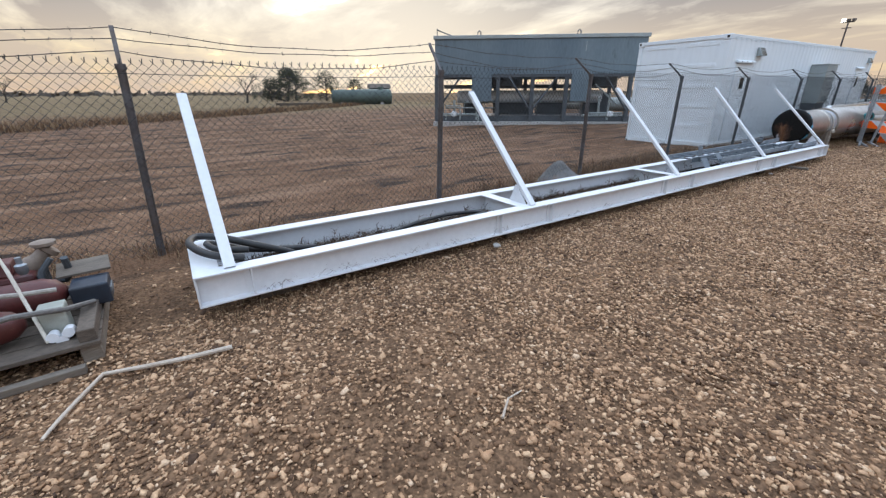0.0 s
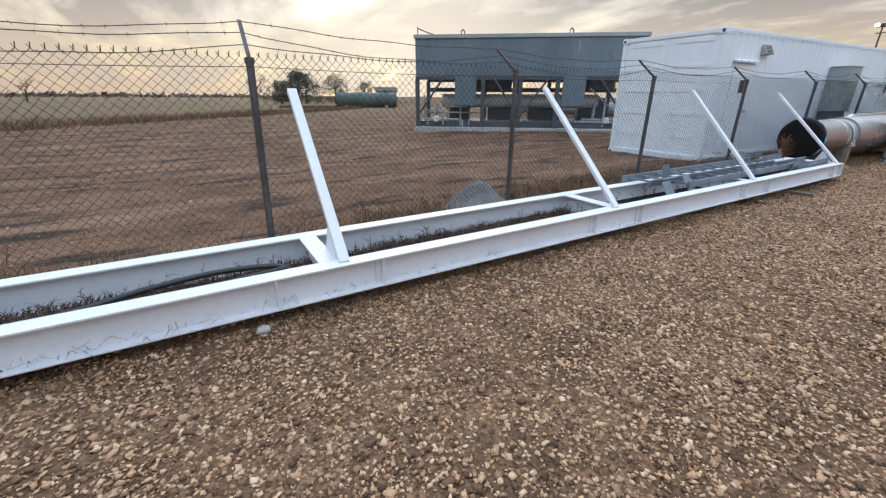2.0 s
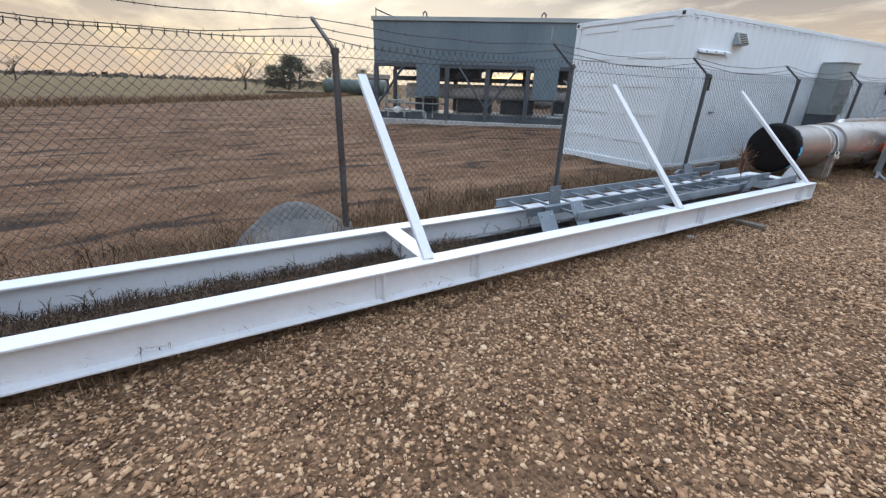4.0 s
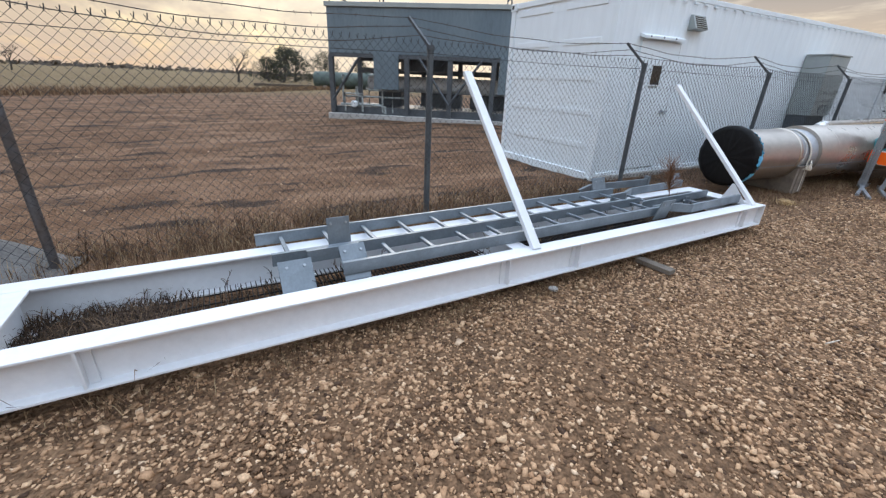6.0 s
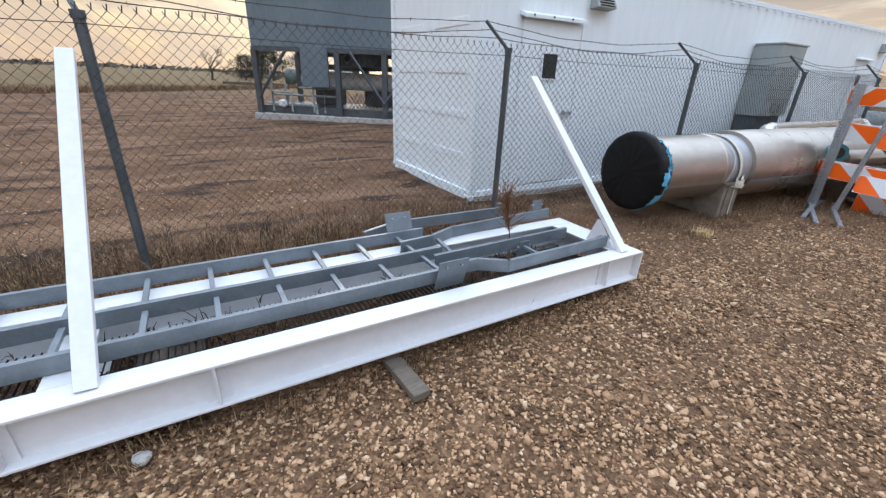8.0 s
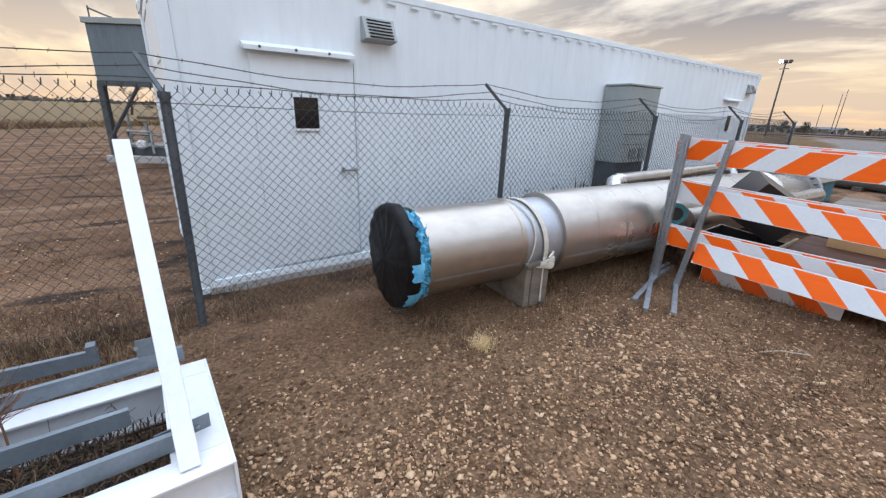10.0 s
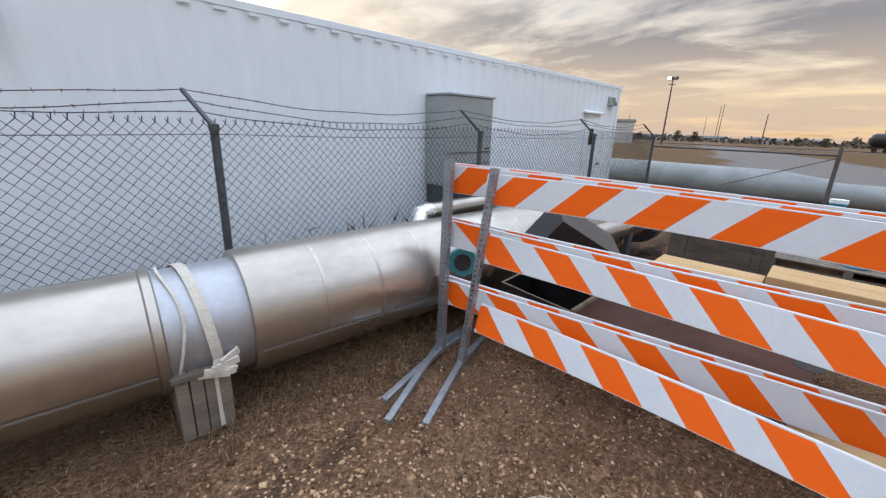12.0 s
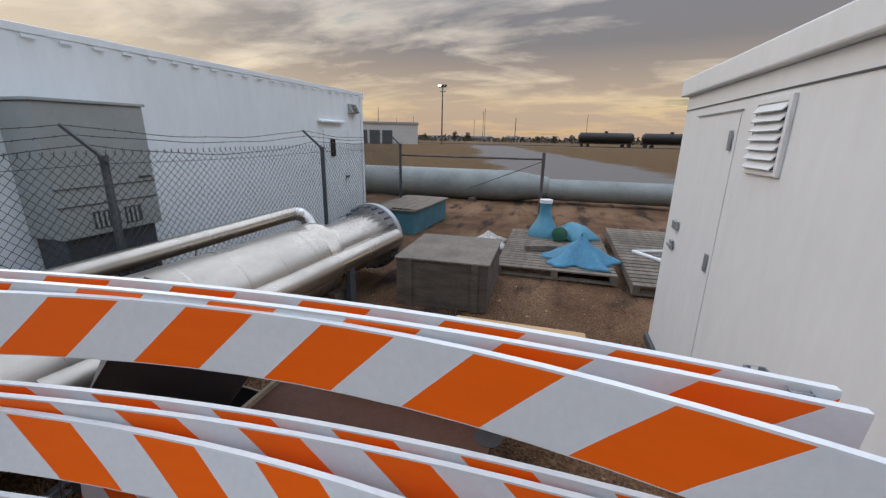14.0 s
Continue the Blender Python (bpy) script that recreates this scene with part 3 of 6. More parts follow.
# ---------------------------------------------------------------- white steel frame on the gravel
def build_frame():
    fr = thing("steel_skid_frame", "long white steel skid frame with slanting braces on gravel", "steel frame", pose(-0.03, 2.77, 0, 0, 0, -0.75))
    length, width, z0, z1 = 11.98, 0.84, 0.085, 0.305
    w, tf, tw = 0.13, 0.014, 0.009

    def ibeam(a, b, y, x=None):
        outline = [(-w / 2, 0), (w / 2, 0), (w / 2, tf), (tw, tf), (tw, z1 - z0 - tf), (w / 2, z1 - z0 - tf), (w / 2, z1 - z0), (-w / 2, z1 - z0), (-w / 2, z1 - z0 - tf), (-tw, z1 - z0 - tf), (-tw, tf), (-w / 2, tf)]
        m = pose(0, y, z0) if x is None else pose(x, 0, z0, 0, 0, 90)
        return MB().prism(outline, a, b, m)

    front, back = w / 2, width - w / 2
    for y in (front, back):
        part("long_beam", ibeam(0.012, length - 0.012, y), WHITE_STEEL, fr, "white I-beam", bevel=0.003)
    for x in (0.0, length - 0.012):
        part("end_plate", MB().box(x, x + 0.012, 0, width, z0, z1), WHITE_STEEL, fr, bevel=0.002)
    part("end_cover", MB().box(0.012, 0.16, w + 0.002, width - w - 0.002, z1 - 0.012, z1 - 0.001), WHITE_STEEL, fr, bevel=0.002)
    part("end_cover", MB().box(length - 0.21, length - 0.012, w + 0.002, width - w - 0.002, z1 - 0.012, z1 - 0.001), WHITE_STEEL, fr, bevel=0.002)
    braces = (0.22, 3.05, 5.89, 8.82, 11.83)
    reach = ((-0.01, 1.20, 1.07), (0.02, 1.11, 1.08), (-0.01, 1.14, 1.13), (0.02, 1.09, 1.14), (-0.03, 1.13, 1.13))
    for i, x in enumerate(braces):
        if 0 < i < 4:
            part("cross_beam", ibeam(w + 0.002, width - w - 0.002, 0, x + (0, -0.09, 0.02, -0.09)[i]), WHITE_STEEL, fr, bevel=0.003)
        # a channel leaning back over the frame
        foot = Vector((x, 0.085, z1))
        run = Vector((reach[i][0], reach[i][1], reach[i][2]))
        side = run.cross(Vector((-1, 0, 0))).normalized()
        across = side.cross(run.normalized())
        m = Matrix.Translation(foot) @ Matrix((run.normalized(), across, side)).transposed().to_4x4()
        b, d, t = 0.036, 0.034, 0.006
        ch = MB().prism([(-b, d), (-b, 0), (-b + t, 0), (-b + t, d - t), (b - t, d - t), (b - t, 0), (b, 0), (b, d)], -0.02, run.length, m)
        part("brace", ch, WHITE_STEEL, fr, "slanting white channel brace", bevel=0.003)
        if i in (1, 4):
            part("gusset", MB().prism([(0.12, z1), (0.37, z1), (0.30, z1 + 0.18), (0.275, z1 + 0.18)], x - 0.035, x - 0.027), WHITE_STEEL, fr, "triangular white gusset under the brace")
    for x in (0.34, 2.60, 3.31, 5.55, 6.28, 8.55, 9.22, 11.63):
        part("stiffener", MB().box(x - 0.006, x + 0.006, 0.003, front - tw, z0 + tf, z1 - tf), WHITE_STEEL, fr)
        part("stiffener", MB().box(x - 0.045, x + 0.045, front - tw - 0.012, front - tw - 0.001, z0 + tf, z1 - tf), WHITE_STEEL, fr)
    # bar grating in the bottom, every bar a strip
    for k in range(4):
        xa, xb = 0.25 + k * 2.92, 0.25 + (k + 1) * 2.92 - 0.05
        mb = MB()
        x = xa
        while x < xb:
            mb.box(x, x + 0.005, w * 0.6, width - w * 0.6, 0.09, 0.106)
            x += 0.03
        for j in range(6):
            y = w * 0.7 + j * 0.115
            mb.box(xa, xb, y, y + 0.006, 0.1, 0.108)
        part("grating", mb, GRATE, fr, "dark bar grating")
    for x, wd in ((0.5, 0.3), (2.85, 0.25), (5.2, 0.28), (9.0, 0.3), (11.4, 0.3)):
        tagged(part("timber_block", MB().box(-wd / 2, wd / 2, 0.12, 0.78, 0, 0.088), OLD_WOOD, at=pose(x, 2.75 - 0.0131 * x, -0.002), bevel=0.006), "weathered timber block under the white frame", "timber", "blocks under the frame")
    return fr


build_frame()


# ---------------------------------------------------------------- clad pressure pipe
def build_pipe():
    a, b = Vector((13.36, 3.76, 0.56)), Vector((20.62, 2.93, 0.62))
    d = b - a
    m = Matrix.Translation(a) @ d.to_track_quat("X", "Z").to_matrix().to_4x4()
    pipe = thing("insulated_pipe_spool", "long pipe spool clad in dull stainless sheet on wooden blocks", "pipe", m)
    n = d.length
    R = 0.365
    part("pipe_section", MB().lathe([(0.12, R - 0.03), (0.12, R + 0.012), (0.15, R + 0.012), (0.152, R), (1.02, R), (1.03, R + 0.012), (1.07, R + 0.012), (1.08, R - 0.01)], 56, True, False), ALU, pipe, smooth=True)
    part("strap_section", MB().lathe([(1.08, R - 0.012), (1.50, R - 0.006)], 56, False, False), ALU_DULL, pipe, "dull grey pipe section", smooth=True)
    part("pipe_section", MB().lathe([(1.50, R - 0.006), (1.502, R + 0.035), (1.52, R + 0.04), (n - 1.45, R + 0.04), (n - 1.43, R + 0.0)], 56, False, False), ALU, pipe, smooth=True)
    part("band", MB().lathe([(n - 1.43, R), (n - 1.36, R + 0.05), (n - 1.26, R + 0.05), (n - 1.2, R - 0.03)], 56, False, False), ALU, pipe, "raised pipe band", smooth=True)
    part("pipe_section", MB().lathe([(n - 1.2, R - 0.03), (n - 0.12, R - 0.03)], 56, False, False), ALU, pipe, smooth=True)
    fl = part("flange", MB().lathe([(n - 0.12, R - 0.03), (n - 0.12, R + 0.09), (n - 0.03, R + 0.09), (n - 0.03, R - 0.05), (n, R - 0.05)], 56, False, True), ALU_DULL, pipe, "bolted steel flange", smooth=True)
    bolt = to_mesh("bolt", MB().tube([(-0.16, 0, 0), (0.05, 0, 0)], 0.016, 6), STEEL_DARK)
    for k in range(24):
        t = 2 * math.pi * k / 24
        part("bolt", bolt, None, fl, at=pose(n - 0.075, (R + 0.055) * math.cos(t), (R + 0.055) * math.sin(t)))
    # seams of the sheet jacket
    seam = to_mesh("seam", MB().lathe([(-0.014, R + 0.0405), (-0.012, R + 0.0425), (0.010, R + 0.0425), (0.011, R + 0.0405)], 56, False, False), ALU, True)
    for k in range(10):
        part("seam", seam, None, pipe, at=pose(1.96 + k * 0.41, 0, 0))
    for x0, x1, r in ((0.16, 1.02, R), (1.53, n - 1.46, R + 0.04)):
        lap = MB()
        vs = []
        for t in (3.42, 3.45, 3.48):
            vs += [(x0, (r + 0.003) * math.cos(t), (r + 0.003) * math.sin(t)), (x1, (r + 0.003) * math.cos(t), (r + 0.003) * math.sin(t))]
        lap.add(vs, [(0, 1, 3, 2), (2, 3, 5, 4)])
        part("lap_seam", lap, ALU_DULL, pipe, "lengthwise lap of the sheet jacket")
    # the taped-over end
    cap = MB()
    ns = 48
    rng = random.Random(3)
    prof = [(-0.085, 0.06), (-0.078, 0.2), (-0.07, 0.36), (-0.06, 0.412), (-0.03, 0.422), (0.005, 0.422), (0.022, 0.412), (0.028, 0.34)]
    vs = []
    for i, (x, r) in enumerate(prof):
        for k in range(ns):
            t = 2 * math.pi * k / ns
            fold = 0.012 * math.sin(17 * t + i) * (r / 0.43) + rng.uniform(-0.005, 0.005)
            ragged = rng.uniform(-0.03, 0.03) if i == len(prof) - 2 else 0
            vs.append((x + fold * 0.8 + ragged, (r + fold * 0.25) * math.cos(t), (r + fold * 0.25) * math.sin(t)))
    vs.append((-0.083, 0, 0))
    fs = [(i * ns + k, (i + 1) * ns + k, (i + 1) * ns + (k + 1) % ns, i * ns + (k + 1) % ns) for i in range(len(prof) - 1) for k in range(ns)]
    fs += [(len(vs) - 1, k, (k + 1) % ns) for k in range(ns)]
    cap.add(vs, fs)
    cp = part("end_cover", cap, BLACK_PLASTIC, pipe, "black plastic sheet tied over the pipe end", smooth="all")
    for t0, t1, x0, x1 in ((2.98, 3.30, -0.05, 0.025), (3.55, 3.92, -0.07, 0.03), (4.06, 4.34, -0.08, 0.02), (5.9, 6.1, -0.04, 0.02)):
        tape, k = MB(), 6
        vs = []
        for x, r in ((x0 - 0.005, 0.427), (x0 + 0.03, 0.432), (x1, 0.425), (x1 + 0.05, 0.365)):
            for j in range(k + 1):
                t = t0 + (t1 - t0) * j / k
                vs.append((x + rng.uniform(-0.012, 0.012), r * math.cos(t), r * math.sin(t)))
        tape.add(vs, [(i * (k + 1) + j, (i + 1) * (k + 1) + j, (i + 1) * (k + 1) + j + 1, i * (k + 1) + j + 1) for i in range(3) for j in range(k)])
        part("tape", tape, BLUE_TAPE, cp, "strip of blue tape")
    band, k = MB(), 64
    vs = []
    rings = ((0.018, 0.41), (0.035, 0.40), (0.055, 0.375), (0.075, 0.385), (0.095, 0.362), (0.118, 0.372), (0.14, 0.366))
    for i, (x, r) in enumerate(rings):
        for j in range(k + 1):
            t = 1.75 + 3.1 * j / k
            crease = 0.014 * math.sin(23 * t + 2.1 * i) + rng.uniform(-0.010, 0.010)
            reach = 1.0 + (0.25 * math.sin(9 * t) + rng.uniform(-0.2, 0.2)) * (i == len(rings) - 1) * 0.3
            vs.append((x * reach, (r + crease) * math.cos(t), (r + crease) * math.sin(t)))
    band.add(vs, [(i * (k + 1) + j, (i + 1) * (k + 1) + j, (i + 1) * (k + 1) + j + 1, i * (k + 1) + j + 1) for i in range(len(rings) - 1) for j in range(k)])
    part("tape_band", band, TAPE_DARK, cp, "crumpled darker blue tape behind the sheet")
    # a foil-clad branch line on the far side
    inv = m.inverted()

    def loc(x, y, z):
        return inv @ Vector((x, y, z))

    part("branch_line", MB().tube([loc(17.0, 4.02, 0.90), loc(18.5, 3.92, 0.93), loc(20.05, 3.80, 0.97)], 0.088, 20), ALU, pipe, "small foil-clad branch pipe", smooth=True)
    part("branch_elbow", MB().tube([loc(16.82, 3.90, 0.66), loc(16.83, 3.96, 0.80), loc(16.90, 4.01, 0.88), loc(17.05, 4.02, 0.90)], 0.098, 18), FOIL, pipe, "crumpled foil elbow", smooth=True)
    part("branch_elbow", MB().tube([loc(20.0, 3.80, 0.965), loc(20.12, 3.77, 0.95), loc(20.17, 3.70, 0.87), loc(20.18, 3.6, 0.7)], 0.092, 18), FOIL, pipe, "foil-clad elbow", smooth=True)
    # the low return line on the near side, with its blue-covered nozzle
    part("side_line", MB().tube([loc(16.75, 3.02, 0.62), loc(18.5, 2.80, 0.62), loc(20.42, 2.55, 0.66)], 0.125, 24), ALU, pipe, "clad side pipe", smooth=True)
    nz = part("nozzle", MB().tube([loc(16.40, 3.0, 0.73), loc(16.55, 3.06, 0.70), loc(16.8, 3.06, 0.64)], 0.09, 20), ALU_DULL, pipe, "short branch nozzle", smooth=True)
    ring = MB()
    q = loc(16.36, 2.95, 0.735)
    qq = loc(16.42, 3.0, 0.73)
    ring.tube([q, qq], 0.115, 24)
    part("nozzle_rim", ring, TEAL, nz, "teal plastic rim", smooth=True)
    q0, q1 = loc(16.352, 2.943, 0.736), loc(16.362, 2.951, 0.735)
    part("nozzle_bore", MB().tube([q0, q1], 0.07, 20), RUBBER, nz, "dark bore")
    part("bracket", MB().box(-0.05, 0.05, -0.03, 0.03, -0.5, 0.1, Matrix.Translation(loc(19.3, 2.62, 0.5))), STEEL_DARK, pipe)
    # cribbing under it
    crib = thing("cribbing_block", "stack of grey timber boards strapped under the pipe", "timber block", pose(14.54, 3.42, level(14.5, 3.4), 0, 0, -6))
    for k in range(4):
        part("board", MB().box(-0.135 + k * 0.068, -0.135 + (k + 1) * 0.068 - 0.005, -0.17 - 0.008 * (k % 2), 0.75, 0.0, 0.41), PALE_WOOD, crib, bevel=0.005)
    part("top_slat", MB().box(-0.15, 0.15, -0.19, -0.15, 0.385, 0.415), PALE_WOOD, crib, bevel=0.004)
    c2 = thing("cribbing_block", "weathered timber block under the far end of the pipe", "timber block", pose(19.3, 3.05, level(19.3, 3), 0, 0, -6))
    part("board", MB().box(-0.14, 0.14, -0.35, 0.45, 0.0, 0.24), OLD_WOOD, c2, bevel=0.01)
    # webbing strap over the pipe and down to the block
    st = MB()
    pts = []
    xs = 1.30
    for k in range(15):
        t = math.radians(250 - k * 14)
        pts.append(Vector((xs - 0.05 * k / 14, (R + 0.006) * math.cos(t), (R + 0.006) * math.sin(t))))
    out, base = [], []
    for p in pts:
        base.append(m @ p)
    near = m @ Vector((xs, -(R + 0.005) * 0.94, -0.12))
    line = [near, Vector((14.60, 3.24, 0.43)), Vector((14.60, 3.235, 0.05))]
    top = [m @ Vector((xs - 0.12 + 0.12 * f, (R + 0.008) * math.cos(t), (R + 0.008) * math.sin(t))) for f, t in [(k / 14, math.radians(30 + 165 * k / 14)) for k in range(15)]]
    path = top + line[1:]
    ww = Vector((0.028, 0, 0))
    vs = []
    for p in path:
        vs += [p - ww, p + ww]
    st.add(vs, [(2 * k, 2 * k + 1, 2 * k + 3, 2 * k + 2) for k in range(len(path) - 1)])
    strap = part("ratchet_strap", st, WEBBING)
    sol = strap.modifiers.new("thickness", "SOLIDIFY")
    sol.thickness = 0.004
    tagged(strap, "pale webbing strap over the pipe and tied to the timber block", "strap")
    thin = MB()
    vs = []
    for k in range(17):
        t = math.radians(40 + 175 * k / 16)
        p = m @ Vector((1.14 + 0.03 * math.sin(3 * t), (R + 0.006) * math.cos(t), (R + 0.006) * math.sin(t)))
        vs += [p - ww * 0.28, p + ww * 0.28]
    thin.add(vs, [(2 * k, 2 * k + 1, 2 * k + 3, 2 * k + 2) for k in range(16)])
    loose = part("tie_strap", thin, WEBBING)
    loose.modifiers.new("thickness", "SOLIDIFY").thickness = 0.003
    tagged(loose, "narrow pale strap wound over the grey pipe section", "strap")
    knot = MB()
    for k in range(5):
        ang = rng.uniform(-0.4, 0.4)
        knot.box(-0.10 + 0.03 * k, 0.06 + 0.02 * k, -0.012, 0.006, -0.02, 0.025, pose(14.59, 3.222 - 0.004 * k, 0.40 + 0.014 * k, 0, math.degrees(ang), 10 * k - 20))
    part("knot", knot, WEBBING, strap, bevel=0.004)


build_pipe()


# ---------------------------------------------------------------- barricades
def sheeting(name, slope):
    """Reflective sheeting with slanting orange and white stripes."""
    m = surface(name, (0.70, 0.735, 0.765), (0.65, 0.685, 0.715), 0.45, big=2.0, fine=40, bump=0.02, grain=0.05, spec=0.25)
    nt = m.node_tree
    L = nt.links.new
    bsdf = nt.nodes["Principled BSDF"]
    white = bsdf.inputs["Base Color"].links[0].from_socket
    co = nt.nodes.new("ShaderNodeTexCoord")
    sep = nt.nodes.new("ShaderNodeSeparateXYZ")
    L(co.outputs["Object"], sep.inputs[0])
    a = nt.nodes.new("ShaderNodeMath")
    a.operation = "MULTIPLY_ADD"
    L(sep.outputs[2], a.inputs[0])
    a.inputs[1].default_value = slope
    L(sep.outputs[1], a.inputs[2])
    f = nt.nodes.new("ShaderNodeMath")
    f.operation = "MULTIPLY"
    L(a.outputs[0], f.inputs[0])
    f.inputs[1].default_value = 1 / 0.438
    fr = nt.nodes.new("ShaderNodeMath")
    fr.operation = "FRACT"
    L(f.outputs[0], fr.inputs[0])
    g = nt.nodes.new("ShaderNodeMath")
    g.operation = "GREATER_THAN"
    L(fr.outputs[0], g.inputs[0])
    g.inputs[1].default_value = 0.5
    n = nt.nodes.new("ShaderNodeTexNoise")
    n.inputs["Scale"].default_value = 7
    o = nt.nodes.new("ShaderNodeMix")
    o.data_type = "RGBA"
    L(n.outputs[0], o.inputs[0])
    o.inputs[6].default_value, o.inputs[7].default_value = (0.97, 0.15, 0.009, 1), (0.90, 0.125, 0.007, 1)
    mx = nt.nodes.new("ShaderNodeMix")
    mx.data_type = "RGBA"
    L(g.outputs[0], mx.inputs[0])
    L(white, mx.inputs[6])
    L(o.outputs[2], mx.inputs[7])
    L(mx.outputs[2], bsdf.inputs["Base Color"])
    return m


SHEET_UP, SHEET_DOWN = sheeting("sheeting_rising", 1.0), sheeting("sheeting_falling", -1.0)
BOARD_WHITE = surface("white_plastic_board", (0.74, 0.77, 0.79), (0.67, 0.70, 0.72), 0.45, big=3, fine=40, bump=0.03, grain=0.06)


def barricade(y_left, y_right, boards, legs):
    """Three striped boards on two perforated uprights. Boards run along y, bow towards +x and dip in the middle."""
    b = thing("barricade", "orange and white striped road barricade on perforated steel legs", "barricade", pose(0, 0, 0), "barricades")
    n = 18
    for k, (x_left, x_right, bow, z0, dip, fall, lean, start) in enumerate(boards):
        rows = []
        for i in range(n + 1):
            f = i / n
            hump = 4 * f * (1 - f)
            y = y_left + (y_right - y_left) * f
            rows.append((x_left + (x_right - x_left) * f + bow * hump, y, z0 - dip * hump - fall * f))
        tall = 0.203
        body, sheet = MB(), MB()
        vs = []
        for x, y, z in rows:
            vs += [(x, y, z), (x + 0.02, y, z), (x + 0.02 + lean, y, z + tall), (x + lean, y, z + tall)]
        body.add(vs, [(4 * i + j, 4 * i + (j + 1) % 4, 4 * i + 4 + (j + 1) % 4, 4 * i + 4 + j) for i in range(n) for j in range(4)] + [(3, 2, 1, 0), (4 * n, 4 * n + 1, 4 * n + 2, 4 * n + 3)])
        board = part("board", body, BOARD_WHITE, b, "white board with slanting orange stripes")
        for off in (-0.0015, 0.0215):
            vs = []
            for x, y, z in rows:
                vs += [(x + off + lean * 0.02, y - start, z + 0.004), (x + off + lean * 0.97, y - start, z + tall - 0.006)]
            sheet.add(vs, [(2 * i, 2 * i + 2, 2 * i + 3, 2 * i + 1) for i in range(n)])
        part("striped_sheeting", sheet, SHEET_UP if k == 0 else SHEET_DOWN, board, at=pose(0, start, 0))
    for low, high, toe, heel, bolted in legs:
        low, high = Vector(low), Vector(high)
        d = high - low
        m = Matrix.Translation(low) @ d.to_track_quat("Z", "Y").to_matrix().to_4x4()
        turn = m.to_euler().z
        m = m @ Matrix.Rotation(-turn, 4, "Z")
        leg = MB()
        # perforated square tube, as four walls with holes left between short links
        s, t, pitch = 0.022, 0.003, 0.0254 * 1.5
        top = d.length
        for c0, c1 in ((-s, -s + t), (s - t, s)):
            for e0, e1 in ((-s, -0.008), (0.008, s)):
                leg.box(c0, c1, e0, e1, 0, top, m)
            for e0, e1 in ((-s + t, -0.008), (0.008, s - t)):
                leg.box(e0, e1, c0, c1, 0, top, m)
        zz = 0.0
        while zz < top:
            z2 = min(zz + pitch * 0.62, top)
            for c0, c1 in ((-s, -s + t), (s - t, s)):
                leg.box(c0, c1, -0.008, 0.008, zz, z2, m)
                leg.box(-0.008, 0.008, c0, c1, zz, z2, m)
            zz += pitch
        up = part("upright", leg, GALV, b, "perforated galvanised upright")
        if bolted:
            for zb in (1.36, 1.47, 0.93, 1.04, 0.47, 0.58):
                part("bolt", MB().tube([m @ Vector((-s - 0.012, 0, zb)), m @ Vector((-s, 0, zb))], 0.011, 6), GALV, up)
        ft = MB()
        for end in (toe, heel):
            end = Vector(end)
            e = end - low - Vector((0, 0, 0.03))
            fm = Matrix.Translation(low + Vector((0, 0, 0.03))) @ e.to_track_quat("X", "Z").to_matrix().to_4x4()
            ft.prism([(-0.024, -0.02), (0.024, -0.02), (0.024, 0.02), (0.018, 0.024), (-0.018, 0.024), (-0.024, 0.02)], 0, e.length, fm)
        part("foot", ft, GALV, b, "galvanised steel foot", bevel=0.001)
        part("collar", MB().box(-0.026, 0.026, -0.026, 0.026, 0.0, 0.14, m), GALV, b, bevel=0.003)
    return b


barricade(2.98, -0.05, ((16.1625, 16.466, 0.181, 1.319, 0.0085, 0.066, -0.021, 3.006), (16.15, 16.41, 0.205, 0.92, 0.078, 0.023, 0.0, 0.477), (16.16, 16.476, 0.085, 0.44, 0.050, 0.008, 0.0, 1.12)),
          (((16.10, 2.905, 0.05), (16.115, 2.905, 1.55), (15.40, 2.77, 0.03), (16.75, 3.0, 0.03), True), ((16.50, 0.05, 0.05), (16.50, 0.05, 1.46), (15.9, 0.0, 0.03), (17.1, 0.05, 0.03), False)))
barricade(3.02, -0.02, ((16.2075, 16.511, 0.181, 1.328, 0.0065, 0.060, -0.021, 3.186), (16.195, 16.455, 0.205, 0.928, 0.074, 0.02, 0.0, 0.60), (16.205, 16.52, 0.085, 0.452, 0.046, 0.008, 0.0, 1.27)),
          (((16.145, 2.965, 0.05), (16.16, 2.965, 1.555), (15.29, 2.60, 0.03), (16.80, 3.08, 0.03), True), ((16.55, 0.10, 0.05), (16.55, 0.10, 1.46), (15.98, 0.08, 0.03), (17.15, 0.1, 0.03), False)))
barricade(2.62, -0.44, ((16.159, 16.152, 0.3075, 1.284, 0.0072, 0.052, 0.0165, 2.616), (16.20, 16.053, 0.238, 0.851, 0.073, -0.013, 0.049, 0.846), (16.136, 16.074, 0.107, 0.3275, 0.030, 0.058, 0.065, 1.386)),
          (((16.09, 2.69, 0.03), (16.135, 2.535, 1.53), (15.44, 2.42, 0.025), (16.70, 2.86, 0.03), True), ((16.16, -0.36, 0.03), (16.16, -0.36, 1.45), (15.55, -0.45, 0.03), (16.7, -0.3, 0.03), False)))


